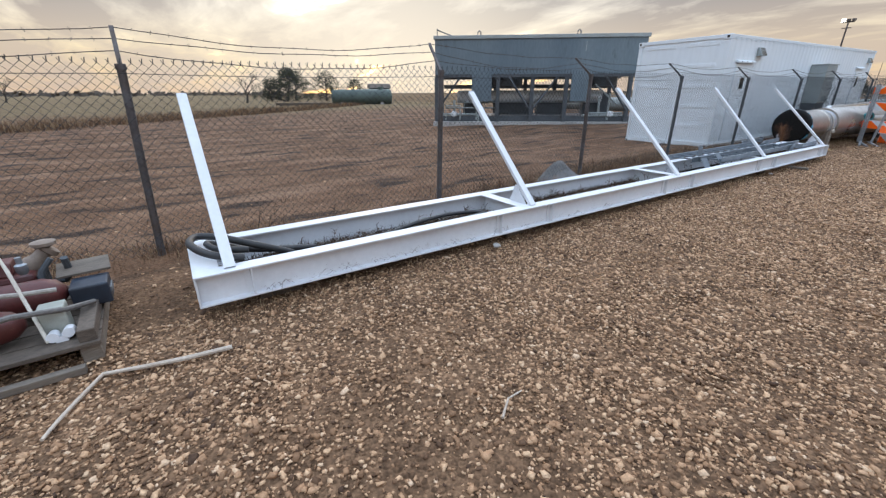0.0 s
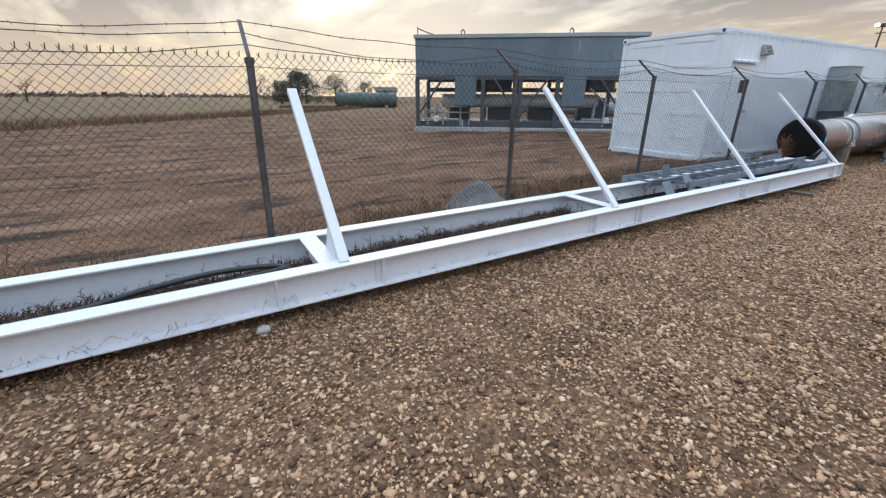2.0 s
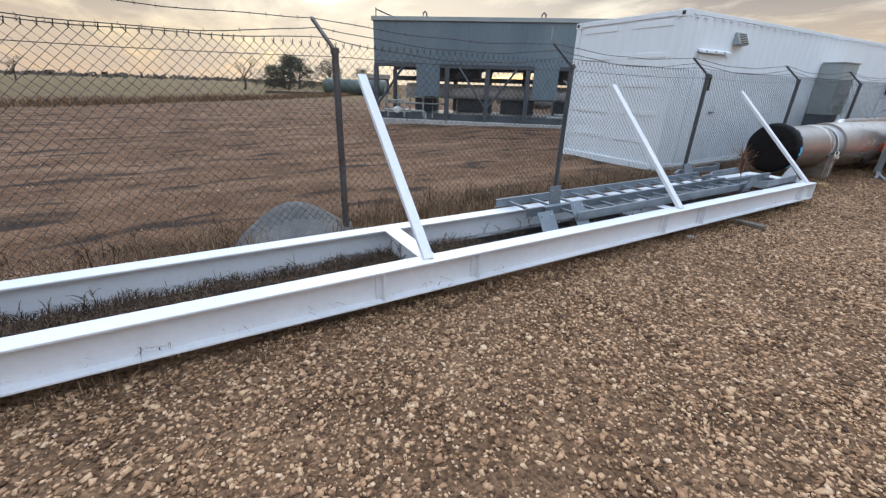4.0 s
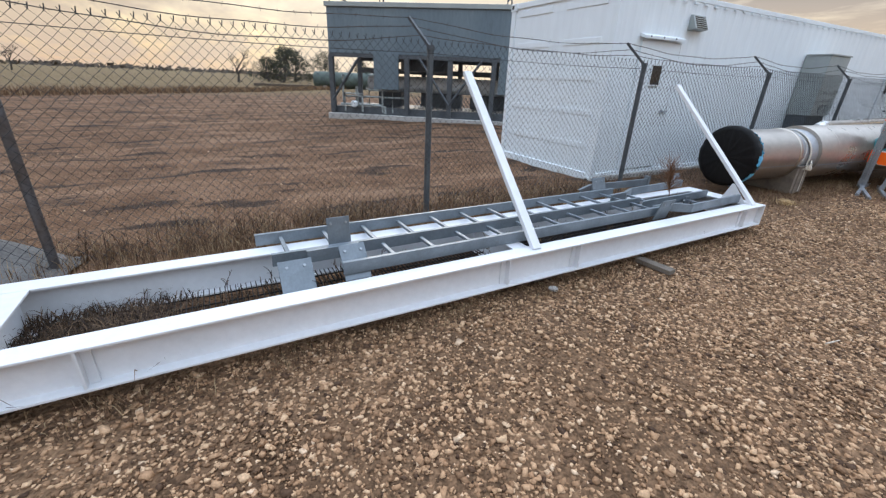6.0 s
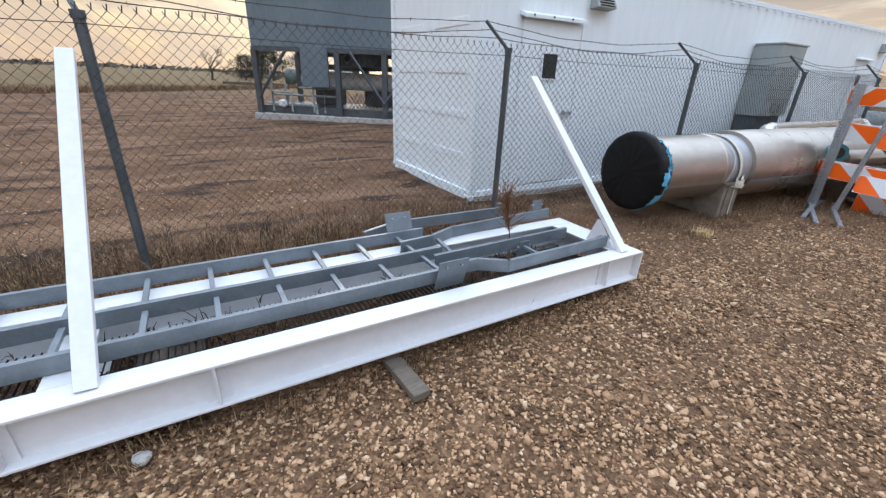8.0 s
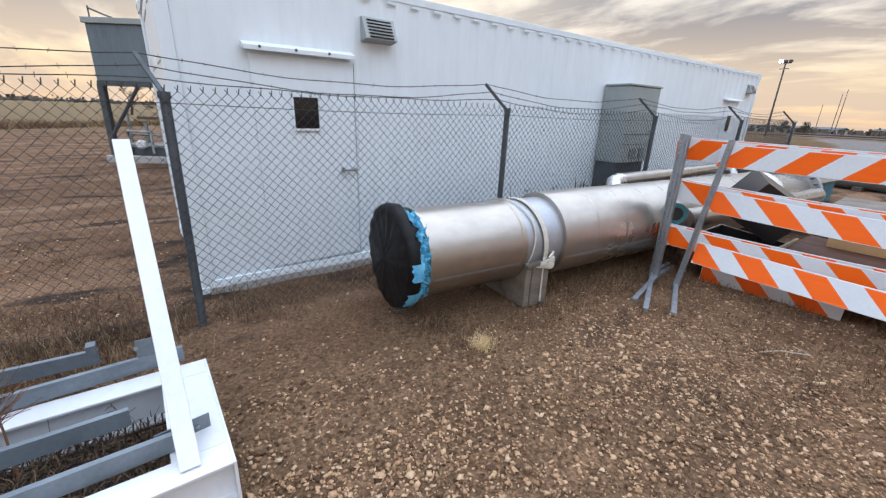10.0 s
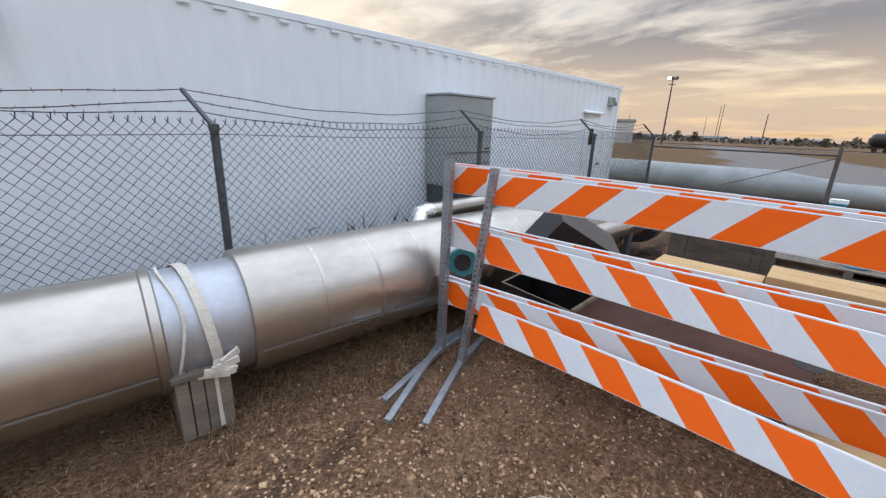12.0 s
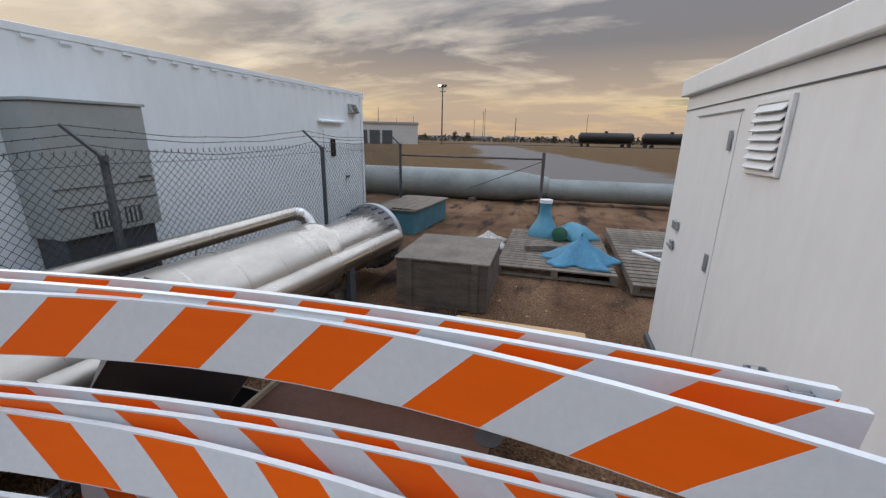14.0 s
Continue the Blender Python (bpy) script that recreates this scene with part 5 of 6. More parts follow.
def build_plants():
    rg = random.Random(11)
    along = [(x, fence_y(x) + rg.gauss(0.05, 0.22), rg.uniform(0.5, 1.2)) for x in [rg.uniform(-3, 12.5) for _ in range(520)]]
    along += [(rg.uniform(3.5, 11.5), rg.uniform(3.7, 4.8), rg.uniform(0.6, 1.5)) for _ in range(520)]
    along += [(rg.uniform(6.5, 11.8), rg.gauss(4.5, 0.35), rg.uniform(0.7, 1.4)) for _ in range(420)]
    v, f = blades(along, rg, 15, 0.18, 0.06, 0.0022, 1.0)
    scatter_mesh("dry_grass", v, f, DRY_GRASS, "dead brown grass along the fence line", "dry grass")
    edge = [(x, 2.74 - 0.013 * x + rg.gauss(0, 0.05), rg.uniform(0.3, 0.9)) for x in [rg.uniform(0, 12) for _ in range(420)]]
    edge += [(rg.uniform(13.2, 17.5), rg.uniform(2.9, 3.6), rg.uniform(0.4, 1.0)) for _ in range(480)]
    edge += [(rg.uniform(15.2, 19.5), rg.uniform(0.6, 3.1), rg.uniform(0.4, 1.0)) for _ in range(620)]
    edge += [(rg.uniform(12.3, 15.0), rg.uniform(4.2, 5.0), rg.uniform(0.4, 0.9)) for _ in range(260)]
    edge += [(14.0 + rg.gauss(0, 0.7), 1.7 + rg.gauss(0, 0.5), rg.uniform(0.2, 0.5)) for _ in range(120)]
    v, f = blades(edge, rg, 12, 0.11, 0.05, 0.0020, 1.4)
    scatter_mesh("weed_litter", v, f, DRY_GRASS, "flattened dead weeds round the steel and pipes", "dry weeds")
    inside = [(x, rg.uniform(2.95, 3.42), rg.uniform(0.5, 1.0)) for x in [rg.uniform(0.4, 7.2) for _ in range(820)]]
    inside += [(rg.uniform(7.2, 11.7), rg.uniform(2.95, 3.4), rg.uniform(0.5, 1.3)) for _ in range(150)]
    inside += [(x, fence_y(x) + 0.15 + rg.gauss(0, 0.15), rg.uniform(0.6, 1.3)) for x in [rg.uniform(-2, 10.5) for _ in range(70)]]
    inside += [(rg.uniform(15.2, 18.6), rg.uniform(4.0, 4.6), rg.uniform(1.6, 3.3)) for _ in range(240)]
    v, f = twigs(inside, rg, 0.24)
    scatter_mesh("dead_weeds", v, f, DARK_WEED, "dark brittle dead weeds growing through the frame", "dead weeds")
    heap = []
    for _ in range(2300):
        heap.append((rg.uniform(0.4, 6.6), rg.uniform(2.93, 3.40), rg.uniform(0.6, 1.3)))
    heap += [(rg.uniform(10.7, 11.6), rg.uniform(2.92, 3.36), rg.uniform(0.6, 1.2)) for _ in range(170)]
    v, f = blades(heap, rg, 14, 0.085, 0.07, 0.0026, 2.6, 0.085)
    scatter_mesh("leaf_litter", v, f, DARK_WEED, "dark litter of weeds lying in the frame", "litter")
    # one tall seed-headed weed at the frame's end
    mb = MB()
    p, q = Vector((11.22, 3.22, 0.1)), Vector((11.19, 3.30, 0.62))
    mb.tube([p, p.lerp(q, 0.5) + Vector((0.012, 0, 0)), q], 0.006, 5, r2=0.003)
    for _ in range(260):
        b = p.lerp(q, rg.uniform(0.5, 1.05))
        d = Vector((rg.uniform(-1, 1), rg.uniform(-1, 1), rg.uniform(0.3, 1.3))).normalized() * rg.uniform(0.05, 0.2)
        mb.tube([b, b + d], 0.0013, 3, caps=False)
    tagged(part("tall_weed", mb, RUST_WEED), "tall rust-brown dead weed growing through the tray", "weed")
    # dry field and the straw bank beyond it
    field = [(rg.uniform(-8, 18), rg.uniform(5.2, 20), rg.uniform(0.3, 0.9)) for _ in range(2600)]
    v, f = blades(field, rg, 8, 0.10, 0.12, 0.003, 1.5)
    scatter_mesh("field_stubble", v, f, DRY_GRASS, "sparse dead stubble on bare earth", "stubble")
    bank = []
    for _ in range(2600):
        f_ = rg.random()
        x = -24 + 46 * f_
        y = (13 + (x + 24) * 0.62 if x < -5 else 24.5 + (x + 5) * 0.95) + abs(rg.gauss(0, 3.5))
        bank.append((x, y, rg.uniform(0.6, 1.3)))
    v, f = blades(bank, rg, 9, 0.42, 0.25, 0.010, 0.7)
    scatter_mesh("tall_dry_grass", v, f, DRY_GRASS, "bank of tall dead grass beyond the bare field", "dry grass")
    # a straw tuft on the gravel
    vs, fs = blades([(13.68, 3.02, 1.0)] * 12, rg, 40, 0.075, 0.045, 0.002, 1.4)
    me = bpy.data.meshes.new("straw_tuft")
    me.from_pydata(vs, [], fs)
    me.materials.append(island_ramp("pale_straw", [(0.0, (0.55, 0.37, 0.17)), (1.0, (0.75, 0.56, 0.32))]))
    tagged(new("straw_tuft", me), "small pale straw tuft on the gravel", "grass tuft")


build_plants()


# ---------------------------------------------------------------- loose things by the frame
def stick(pts, r, label, name="stick"):
    return tagged(part(name, MB().tube([(x, y, level(x, y) + r * 0.9 + z) for x, y, z in pts], r, 7, r2=r * 0.55), STICK, smooth=True), label, "stick")


stick([(0.08, 2.32, 0.0), (-0.15, 2.33, 0.012), (-0.32, 2.37, 0.01), (-0.52, 2.43, 0.006), (-0.60, 2.28, 0.0), (-0.66, 2.15, 0.0), (-0.70, 2.04, 0.0)], 0.014, "bleached crooked stick lying on gravel")
stick([(9.95, 1.35, 0.0), (10.05, 1.32, 0.01)], 0.006, "short pale twig on gravel", "twig")
stick([(1.02, 1.02, 0.0), (1.12, 1.09, 0.008), (1.22, 1.10, 0.0)], 0.007, "short pale twig on gravel", "twig")
stick([(15.35, 1.75, 0.0), (15.48, 1.66, 0.01), (15.55, 1.5, 0.03), (15.62, 1.62, 0.02)], 0.006, "crooked dark twig on gravel", "twig")
tagged(part("timber_offcut", MB().box(-0.045, 0.045, -0.15, 0.17, 0, 0.04), PALE_WOOD, at=pose(9.99, 2.52, 0.0, 0, 0, 4), bevel=0.004), "short pale timber offcut poking from under the frame", "timber")
for x, y, s in ((8.90, 2.60, 0.035), (2.45, 2.68, 0.04)):
    rk = MB()
    bm = bmesh.new()
    bmesh.ops.create_icosphere(bm, subdivisions=2, radius=s)
    for v in bm.verts:
        v.co *= 1 + 0.35 * noise.noise(v.co * 25 + Vector((x, y, 0)))
        v.co.z *= 0.6
    rk.add([v.co.copy() for v in bm.verts], [[v.index for v in fc.verts] for fc in bm.faces])
    bm.free()
    tagged(part("concrete_lump", rk, CONCRETE, at=pose(x, y, s * 0.45), smooth="all"), "small pale lump of concrete beside the frame", "stone", "lumps beside the frame")
# a curled sheet of roofing leaning on the fence
sheet = MB()
n = 14
vs = []
for i in range(n + 1):
    a = i / n
    for j in range(9):
        b = j / 8
        arch = 0.30 * math.sin(math.pi * min(a * 1.05, 1)) * (0.35 + 0.65 * b) + 0.02 * math.sin(7 * a + 5 * b)
        vs.append((4.72 + 1.15 * a + 0.06 * b, 4.02 + 0.42 * b + 0.16 * a - 0.10 * math.sin(math.pi * a), 0.03 + arch * (0.25 + 0.75 * b)))
sheet.add(vs, [(i * 9 + j, i * 9 + j + 1, (i + 1) * 9 + j + 1, (i + 1) * 9 + j) for i in range(n) for j in range(8)])
cs = part("roofing_sheet", sheet, surface("grey_roofing_felt", (0.17, 0.165, 0.16), (0.11, 0.105, 0.10), 0.8, big=3, fine=60, bump=0.3, grain=0.3, dirt=(0.24, 0.19, 0.14), dirt_at=0.6), smooth="all")
cs.modifiers.new("thickness", "SOLIDIFY").thickness = 0.012
tagged(cs, "curled grey sheet of roofing lying against the fence", "roofing sheet")


# ---------------------------------------------------------------- pump skid at the start
def build_skid():
    RED = surface("faded_red_paint", (0.10, 0.022, 0.019), (0.065, 0.017, 0.015), 0.5, big=4, fine=40, bump=0.1, grain=0.25, dirt=(0.12, 0.08, 0.06), dirt_at=0.58)
    TAN = surface("tan_casting", (0.30, 0.24, 0.19), (0.19, 0.14, 0.105), 0.6, big=6, fine=50, bump=0.2, grain=0.25)
    PALE = surface("pale_green_box", (0.36, 0.375, 0.325), (0.27, 0.28, 0.245), 0.5, big=6, fine=40, bump=0.05, grain=0.1)
    NAVY = surface("dark_blue_case", (0.02, 0.035, 0.06), (0.015, 0.02, 0.03), 0.4, big=4, fine=40, bump=0.03, grain=0.2)
    sk = thing("pump_skid", "old pump skid with red tanks and gauges on a pallet", "pump skid", pose(-0.52, 2.62, 0, 0, 0, 2))
    for k in range(7):
        part("deck_board", MB().box(-1.6, 0.0, 0.0 + k * 0.145, 0.135 + k * 0.145, 0.10, 0.125), OLD_WOOD, sk, bevel=0.003)
    for x in (-1.5, -0.75, -0.06):
        part("bearer", MB().box(x - 0.04, x + 0.05, 0.02, 1.0, 0.0, 0.10), PALE_WOOD, sk, bevel=0.004)
    part("side_bar", MB().box(-0.09, -0.01, 0.02, 0.62, 0.125, 0.20), OLD_WOOD, sk, bevel=0.006)
    part("lower_skid", MB().box(-1.6, -0.08, -0.10, -0.05, 0.0, 0.04), PALE_WOOD, sk, bevel=0.004)
    for y, z, x0, x1, r in ((0.22, 0.24, -0.95, -0.30, 0.09), (0.50, 0.27, -1.1, -0.14, 0.10)):
        part("tank", MB().lathe([(x0, 0.03), (x0 + 0.04, r * 0.8), (x0 + 0.1, r), (x1 - 0.1, r), (x1 - 0.04, r * 0.8), (x1, 0.03)], 28), RED, sk, "dull red steel tank", smooth="all", at=pose(0, y, z))
    mo = MB().lathe([(0, 0.02), (0.02, 0.05), (0.11, 0.055), (0.14, 0.04), (0.2, 0.04), (0.21, 0.065), (0.24, 0.065)], 20)
    part("pump_body", mo, TAN, sk, "tan cast pump body", smooth=True, at=pose(-0.40, 0.86, 0.30, 0, -40, 10))
    part("engine_block", MB().box(-0.66, -0.30, 0.72, 0.98, 0.125, 0.34), RED, sk, "dark red engine block", bevel=0.03)
    part("engine_cover", MB().prism([(0.74, 0.34), (0.96, 0.34), (0.92, 0.42), (0.78, 0.42)], -0.62, -0.40), RED, sk, bevel=0.012)
    for k in range(7):
        part("cooling_fin", MB().box(-0.30, -0.275, 0.735 + k * 0.034, 0.747 + k * 0.034, 0.15, 0.32), STEEL_DARK, sk)
    for pts, r in (([(-0.95, 0.62, 0.14), (-0.95, 0.62, 0.52), (-0.7, 0.62, 0.54)], 0.022), ([(-0.30, 0.80, 0.24), (-0.18, 0.80, 0.24), (-0.14, 0.74, 0.30), (-0.14, 0.70, 0.42)], 0.020), ([(-0.85, 0.88, 0.13), (-0.80, 0.90, 0.50), (-0.62, 0.86, 0.55)], 0.016), ([(-0.28, 0.66, 0.13), (-0.26, 0.68, 0.36), (-0.20, 0.70, 0.43)], 0.018)):
        part("pipe", MB().tube(pts, r, 8), STEEL_DARK, sk, "dark rusty pipe", smooth=True)
    part("pump_head", MB().lathe([(0, 0.03), (0.02, 0.065), (0.04, 0.065), (0.05, 0.03)], 20), TAN, sk, "tan cap", smooth=True, at=pose(-0.24, 0.87, 0.46, 0, -90, 0))
    part("valve_block", MB().box(-0.72, -0.58, 0.55, 0.68, 0.42, 0.56), TAN, sk, bevel=0.02)
    part("valve", MB().lathe([(0, 0.05), (0.08, 0.055), (0.1, 0.03), (0.14, 0.03)], 16), RED, sk, "red valve cap", smooth=True, at=pose(-0.55, 0.5, 0.47, 0, -90, 0))
    part("valve", MB().lathe([(0, 0.045), (0.10, 0.05), (0.12, 0.02)], 16), surface("green_paint", (0.12, 0.16, 0.06), (0.09, 0.12, 0.05), 0.5), sk, "green valve cap", smooth=True, at=pose(-0.66, 0.42, 0.36, 0, -90, 0))
    gb = part("gauge_box", MB().box(-0.245, -0.125, 0.18, 0.29, 0.13, 0.30), PALE, sk, "pale green metal box", bevel=0.01)
    for dx, dz in ((-0.20, 0.15), (-0.13, 0.16), (-0.165, 0.095 + 0.025)):
        part("gauge", MB().tube([(dx, 0.17, dz + 0.0), (dx, 0.10, dz + 0.01)], 0.027, 16), WHITE_STEEL, gb, "white round gauge", smooth=True)
    cs_ = part("battery_case", MB().box(-0.13, 0.06, 0.42, 0.62, 0.16, 0.30), NAVY, sk, "dark blue plastic case", bevel=0.012)
    part("latch", MB().box(0.06, 0.068, 0.46, 0.58, 0.22, 0.25), GALV, cs_)
    for k, (x, y, z, r) in enumerate(((-0.62, 0.30, 0.16, 0.04), (-0.5, 0.72, 0.42, 0.035), (-0.78, 0.7, 0.45, 0.05), (-0.34, 0.7, 0.36, 0.03), (-0.9, 0.5, 0.42, 0.04))):
        part("fitting", MB().lathe([(0, r * 0.6), (0.02, r), (0.06, r), (0.07, r * 0.5), (0.11, r * 0.5)], 12), (STEEL_DARK, TAN, RED, GALV, TAN)[k], sk, smooth=True, at=pose(x, y, z, 0, -90 + 30 * (k % 3), 25 * k))
    part("cover_board", MB().box(-0.15, 0.12, 0.64, 0.86, 0.25, 0.265), PALE_WOOD, sk, "warped pale board", bevel=0.003, at=pose(0, 0, 0, 6, 0, 4))
    part("riser_pipe", MB().tube([(-0.40, 0.42, 0.55), (-0.34, 0.40, 0.56), (-0.32, 0.36, 0.50), (-0.22, 0.10, 0.14)], 0.009, 8), WEBBING, sk, "thin pale pipe", smooth=True)
    part("hose", MB().tube([(-0.8, 0.25, 0.33), (-0.5, 0.05, 0.33), (-0.3, 0.05, 0.35), (-0.12, 0.2, 0.27), (-0.02, 0.35, 0.22)], 0.016, 8), surface("grey_hose", (0.16, 0.15, 0.14), (0.12, 0.11, 0.10), 0.6), sk, "grey rubber hose", smooth=True)
    part("hose", MB().tube([(-1.0, 0.3, 0.42), (-0.6, 0.3, 0.42), (-0.3, 0.28, 0.38), (-0.15, 0.3, 0.36)], 0.014, 8), surface("pale_hose", (0.34, 0.31, 0.27), (0.26, 0.24, 0.21), 0.6), sk, "pale hose", smooth=True)


build_skid()


# ---------------------------------------------------------------- furniture and boxes behind the barricades
def open_box(name, label, category, sx, sy, sz, t, outer, inner, at, group=""):
    """A box without a lid, out of five boards."""
    b = thing(name, label, category, at, group)
    part("bottom", MB().box(0, sx, 0, sy, 0, t), inner, b)
    for x0, x1, y0, y1 in ((0, t, 0, sy), (sx - t, sx, 0, sy), (t, sx - t, 0, t), (t, sx - t, sy - t, sy)):
        side = part("side", MB().box(x0, x1, y0, y1, t, sz - 0.002), outer, b, bevel=0.001)
        part("edge", MB().box(x0 + 0.001, x1 - 0.001, y0 + 0.001, y1 - 0.001, sz - 0.002, sz), RAW_EDGE, side)
    return b


g0 = level(17, 2)
cab = thing("brown_cabinet", "dark brown laminate cabinet panel lying on a black carcass", "cabinet", pose(16.62, 0.78, g0, 0, 0, -1))
part("carcass", MB().box(0.40, 1.25, 0.22, 1.28, 0.0, 0.36), BLACK_PANEL, cab, "black carcass", bevel=0.003)
part("panel", MB().box(0.05, 0.90, 0, 1.34, 0.36, 0.42), BROWN_PANEL, cab, bevel=0.003)
part("back_shelf", MB().box(0.903, 1.36, -0.40, 1.34, 0.40, 0.42), BROWN_PANEL, cab, bevel=0.002)
for dx in (0.45, 0.70):
    part("cable_cutout", MB().tube([(dx, 0.02, 0.4205), (dx, 0.02, 0.4225)], 0.075, 24), RUBBER, cab, "round dark cable cutout")
part("end_board", MB().box(0.046, 0.904, 1.34, 1.365, 0.28, 0.45), RAW_EDGE, cab, "raw chipboard end", bevel=0.002)
open_box("black_drawer_box", "open black laminate drawer box with raw chipboard edges", "drawer box", 0.62, 0.66, 0.36, 0.018, BLACK_PANEL, BLACK_PANEL, pose(16.70, 2.16, g0 + 0.06, 6, 0, 2), "black boxes")
along = Vector((0.43, -0.37, -0.33)).normalized()
down = Vector((-0.06, 0.17, -0.17))
down = (down - along * down.dot(along)).normalized()
tipped = Matrix((down, along.cross(down), along)).transposed().to_4x4()
open_box("black_drawer_box", "open black laminate drawer box tipped up on the cabinet", "drawer box", 0.46, 0.36, 0.62, 0.018, BLACK_PANEL, BLACK_PANEL, Matrix.Translation((16.77, 2.33, 1.13)) @ tipped, "black boxes")


def carton(sx, sy, sz, at, label):
    c = thing("cardboard_box", label, "cardboard box", at, "cardboard boxes")
    part("body", MB().box(0, sx, 0, sy, 0, sz), CARDBOARD, c, bevel=0.004)
    part("flap", MB().box(0.002, sx / 2 - 0.002, 0.002, sy - 0.002, sz, sz + 0.004), CARDBOARD, c)
    part("flap", MB().box(sx / 2 + 0.002, sx - 0.002, 0.002, sy - 0.002, sz, sz + 0.004), CARDBOARD, c)
    return c


carton(0.36, 0.74, 0.27, pose(17.56, 1.14, g0 + 0.42, 0, 0, -1), "shallow closed tan cardboard box on the brown cabinet")
carton(0.38, 0.80, 0.36, pose(17.55, 0.32, g0 + 0.42, 0, 0, -1), "larger closed tan cardboard box on the brown cabinet")
carton(0.34, 0.42, 0.16, pose(16.52, 0.42, g0, 0, 0, -2), "flat tan cardboard box on the ground")

# weathered plywood crate
cr = thing("plywood_crate", "weathered grey plywood crate on bare ground", "crate", pose(19.66, 1.17, level(19.7, 1.5), 0, 0, 1))
for x0, x1, y0, y1 in ((0, 0.018, 0, 1.05), (1.15, 1.168, 0, 1.05), (0.018, 1.15, 0, 0.018), (0.018, 1.15, 1.032, 1.05)):
    part("side_panel", MB().box(x0, x1, y0, y1, 0, 0.55), OLD_WOOD, cr, bevel=0.003)
part("lid", MB().box(-0.02, 1.19, -0.02, 1.07, 0.55, 0.572), surface("grey_plywood", (0.20, 0.168, 0.138), (0.14, 0.115, 0.095), 0.85, big=2.5, fine=30, bump=0.3, grain=0.3, dirt=(0.12, 0.10, 0.08), dirt_at=0.62), cr, "grey plywood lid", bevel=0.004)
part("batten", MB().box(-0.022, 0.0, 0.1, 0.18, 0.0, 0.55), OLD_WOOD, cr)
part("batten", MB().box(-0.022, 0.0, 0.86, 0.94, 0.0, 0.55), OLD_WOOD, cr)
# blue-sided crate
BLUE_PAINT = surface("faded_blue_paint", (0.05, 0.17, 0.22), (0.04, 0.13, 0.17), 0.7, big=3, fine=40, bump=0.15, grain=0.25, dirt=(0.16, 0.15, 0.13), dirt_at=0.6)
bc = thing("blue_crate", "faded blue wooden crate with a grey plywood lid", "crate", pose(22.75, 3.1, level(23, 3), 0, 0, -4))
part("side_panel", MB().box(0, 1.9, 0, 0.95, 0, 0.46), BLUE_PAINT, bc, bevel=0.01)
part("lid", MB().box(-0.05, 1.95, -0.05, 1.0, 0.46, 0.49), PALE_WOOD, bc, "warped grey plywood lid", bevel=0.006)
part("torn_sheet", MB().box(-0.02, 0.9, -0.06, 0.5, 0.50, 0.506), PALE_WOOD, bc, at=pose(0, 0, 0, 2, 1, 0))


def pallet(sx, sy, boards, at, label):
    p = thing("wooden_pallet", label, "pallet", at, "pallets")
    w = sx / boards
    for k in range(boards):
        part("deck_board", MB().box(k * w, k * w + w * 0.78, 0, sy, 0.115, 0.137), PALE_WOOD, p, bevel=0.002)
    for y in (0.0, sy / 2 - 0.045, sy - 0.09):
        part("bearer", MB().box(0, sx, y, y + 0.09, 0.022, 0.115), PALE_WOOD, p, bevel=0.003)
    for k in (0, boards // 2, boards - 1):
        part("base_board", MB().box(k * w, k * w + w * 0.8, 0, sy, 0.0, 0.022), PALE_WOOD, p)
    return p


gp = level(22, 0)
pallet(2.5, 1.62, 19, pose(21.0, -0.36, gp, 0, 0, 0), "large grey weathered wooden pallet on bare ground")
pallet(2.8, 1.5, 20, pose(20.75, -2.0, gp, 0, -3, 1), "tilted grey weathered wooden pallet on bare ground")
tp = gp + 0.137


def draped(name, label, sx, sy, h, at, material, sharp=2.0, seed=1, category="tarpaulin"):
    """Cloth thrown over something: a creased mound with a spreading hem."""
    mb = MB()
    nu, nv = 30, 12
    vs = []
    for j in range(nv + 1):
        r = j / nv
        for i in range(nu):
            a = 2 * math.pi * i / nu
            fold = 1 + 0.22 * r * math.sin(5 * a + seed) + 0.12 * r * math.sin(11 * a + 2 * seed)
            x, y = r * sx * fold * math.cos(a), r * sy * fold * math.sin(a)
            z = h * max(0.0, 1 - r ** (1 / sharp)) if sharp > 1 else h * (1 - r ** 2)
            z += 0.035 * noise.noise(Vector((x * 7, y * 7, seed))) * (1 - 0.5 * r) + 0.006
            vs.append((x, y, max(z, 0.004)))
    mb.add(vs, [(j * nu + i, j * nu + (i + 1) % nu, (j + 1) * nu + (i + 1) % nu, (j + 1) * nu + i) for j in range(nv) for i in range(nu)])
    ob = part(name, mb, material, smooth="all", at=at)
    ob.modifiers.new("thickness", "SOLIDIFY").thickness = 0.004
    return tagged(ob, label, category)


BLUE_TARP = surface("blue_tarp", (0.025, 0.17, 0.30), (0.045, 0.24, 0.37), 0.5, big=5, fine=30, bump=0.4, grain=0.2)
PALE_TARP = surface("pale_blue_cover", (0.07, 0.27, 0.37), (0.05, 0.21, 0.31), 0.55, big=4, fine=25, bump=0.3, grain=0.15)
valve = MB().lathe([(0, 0.30), (0.02, 0.30), (0.12, 0.25), (0.28, 0.15), (0.42, 0.105), (0.55, 0.10), (0.58, 0.115), (0.62, 0.115)], 28)
vc = tagged(part("covered_valve", valve, PALE_TARP, smooth=True, at=pose(23.15, 0.66, tp, 0, -90, 0)), "valve in a pale blue plastic cover standing on a pallet", "valve")
part("cap", MB().tube([(0.60, 0, 0), (0.66, 0, 0)], 0.118, 20), BOARD_WHITE, vc, "white end cap", smooth=True)
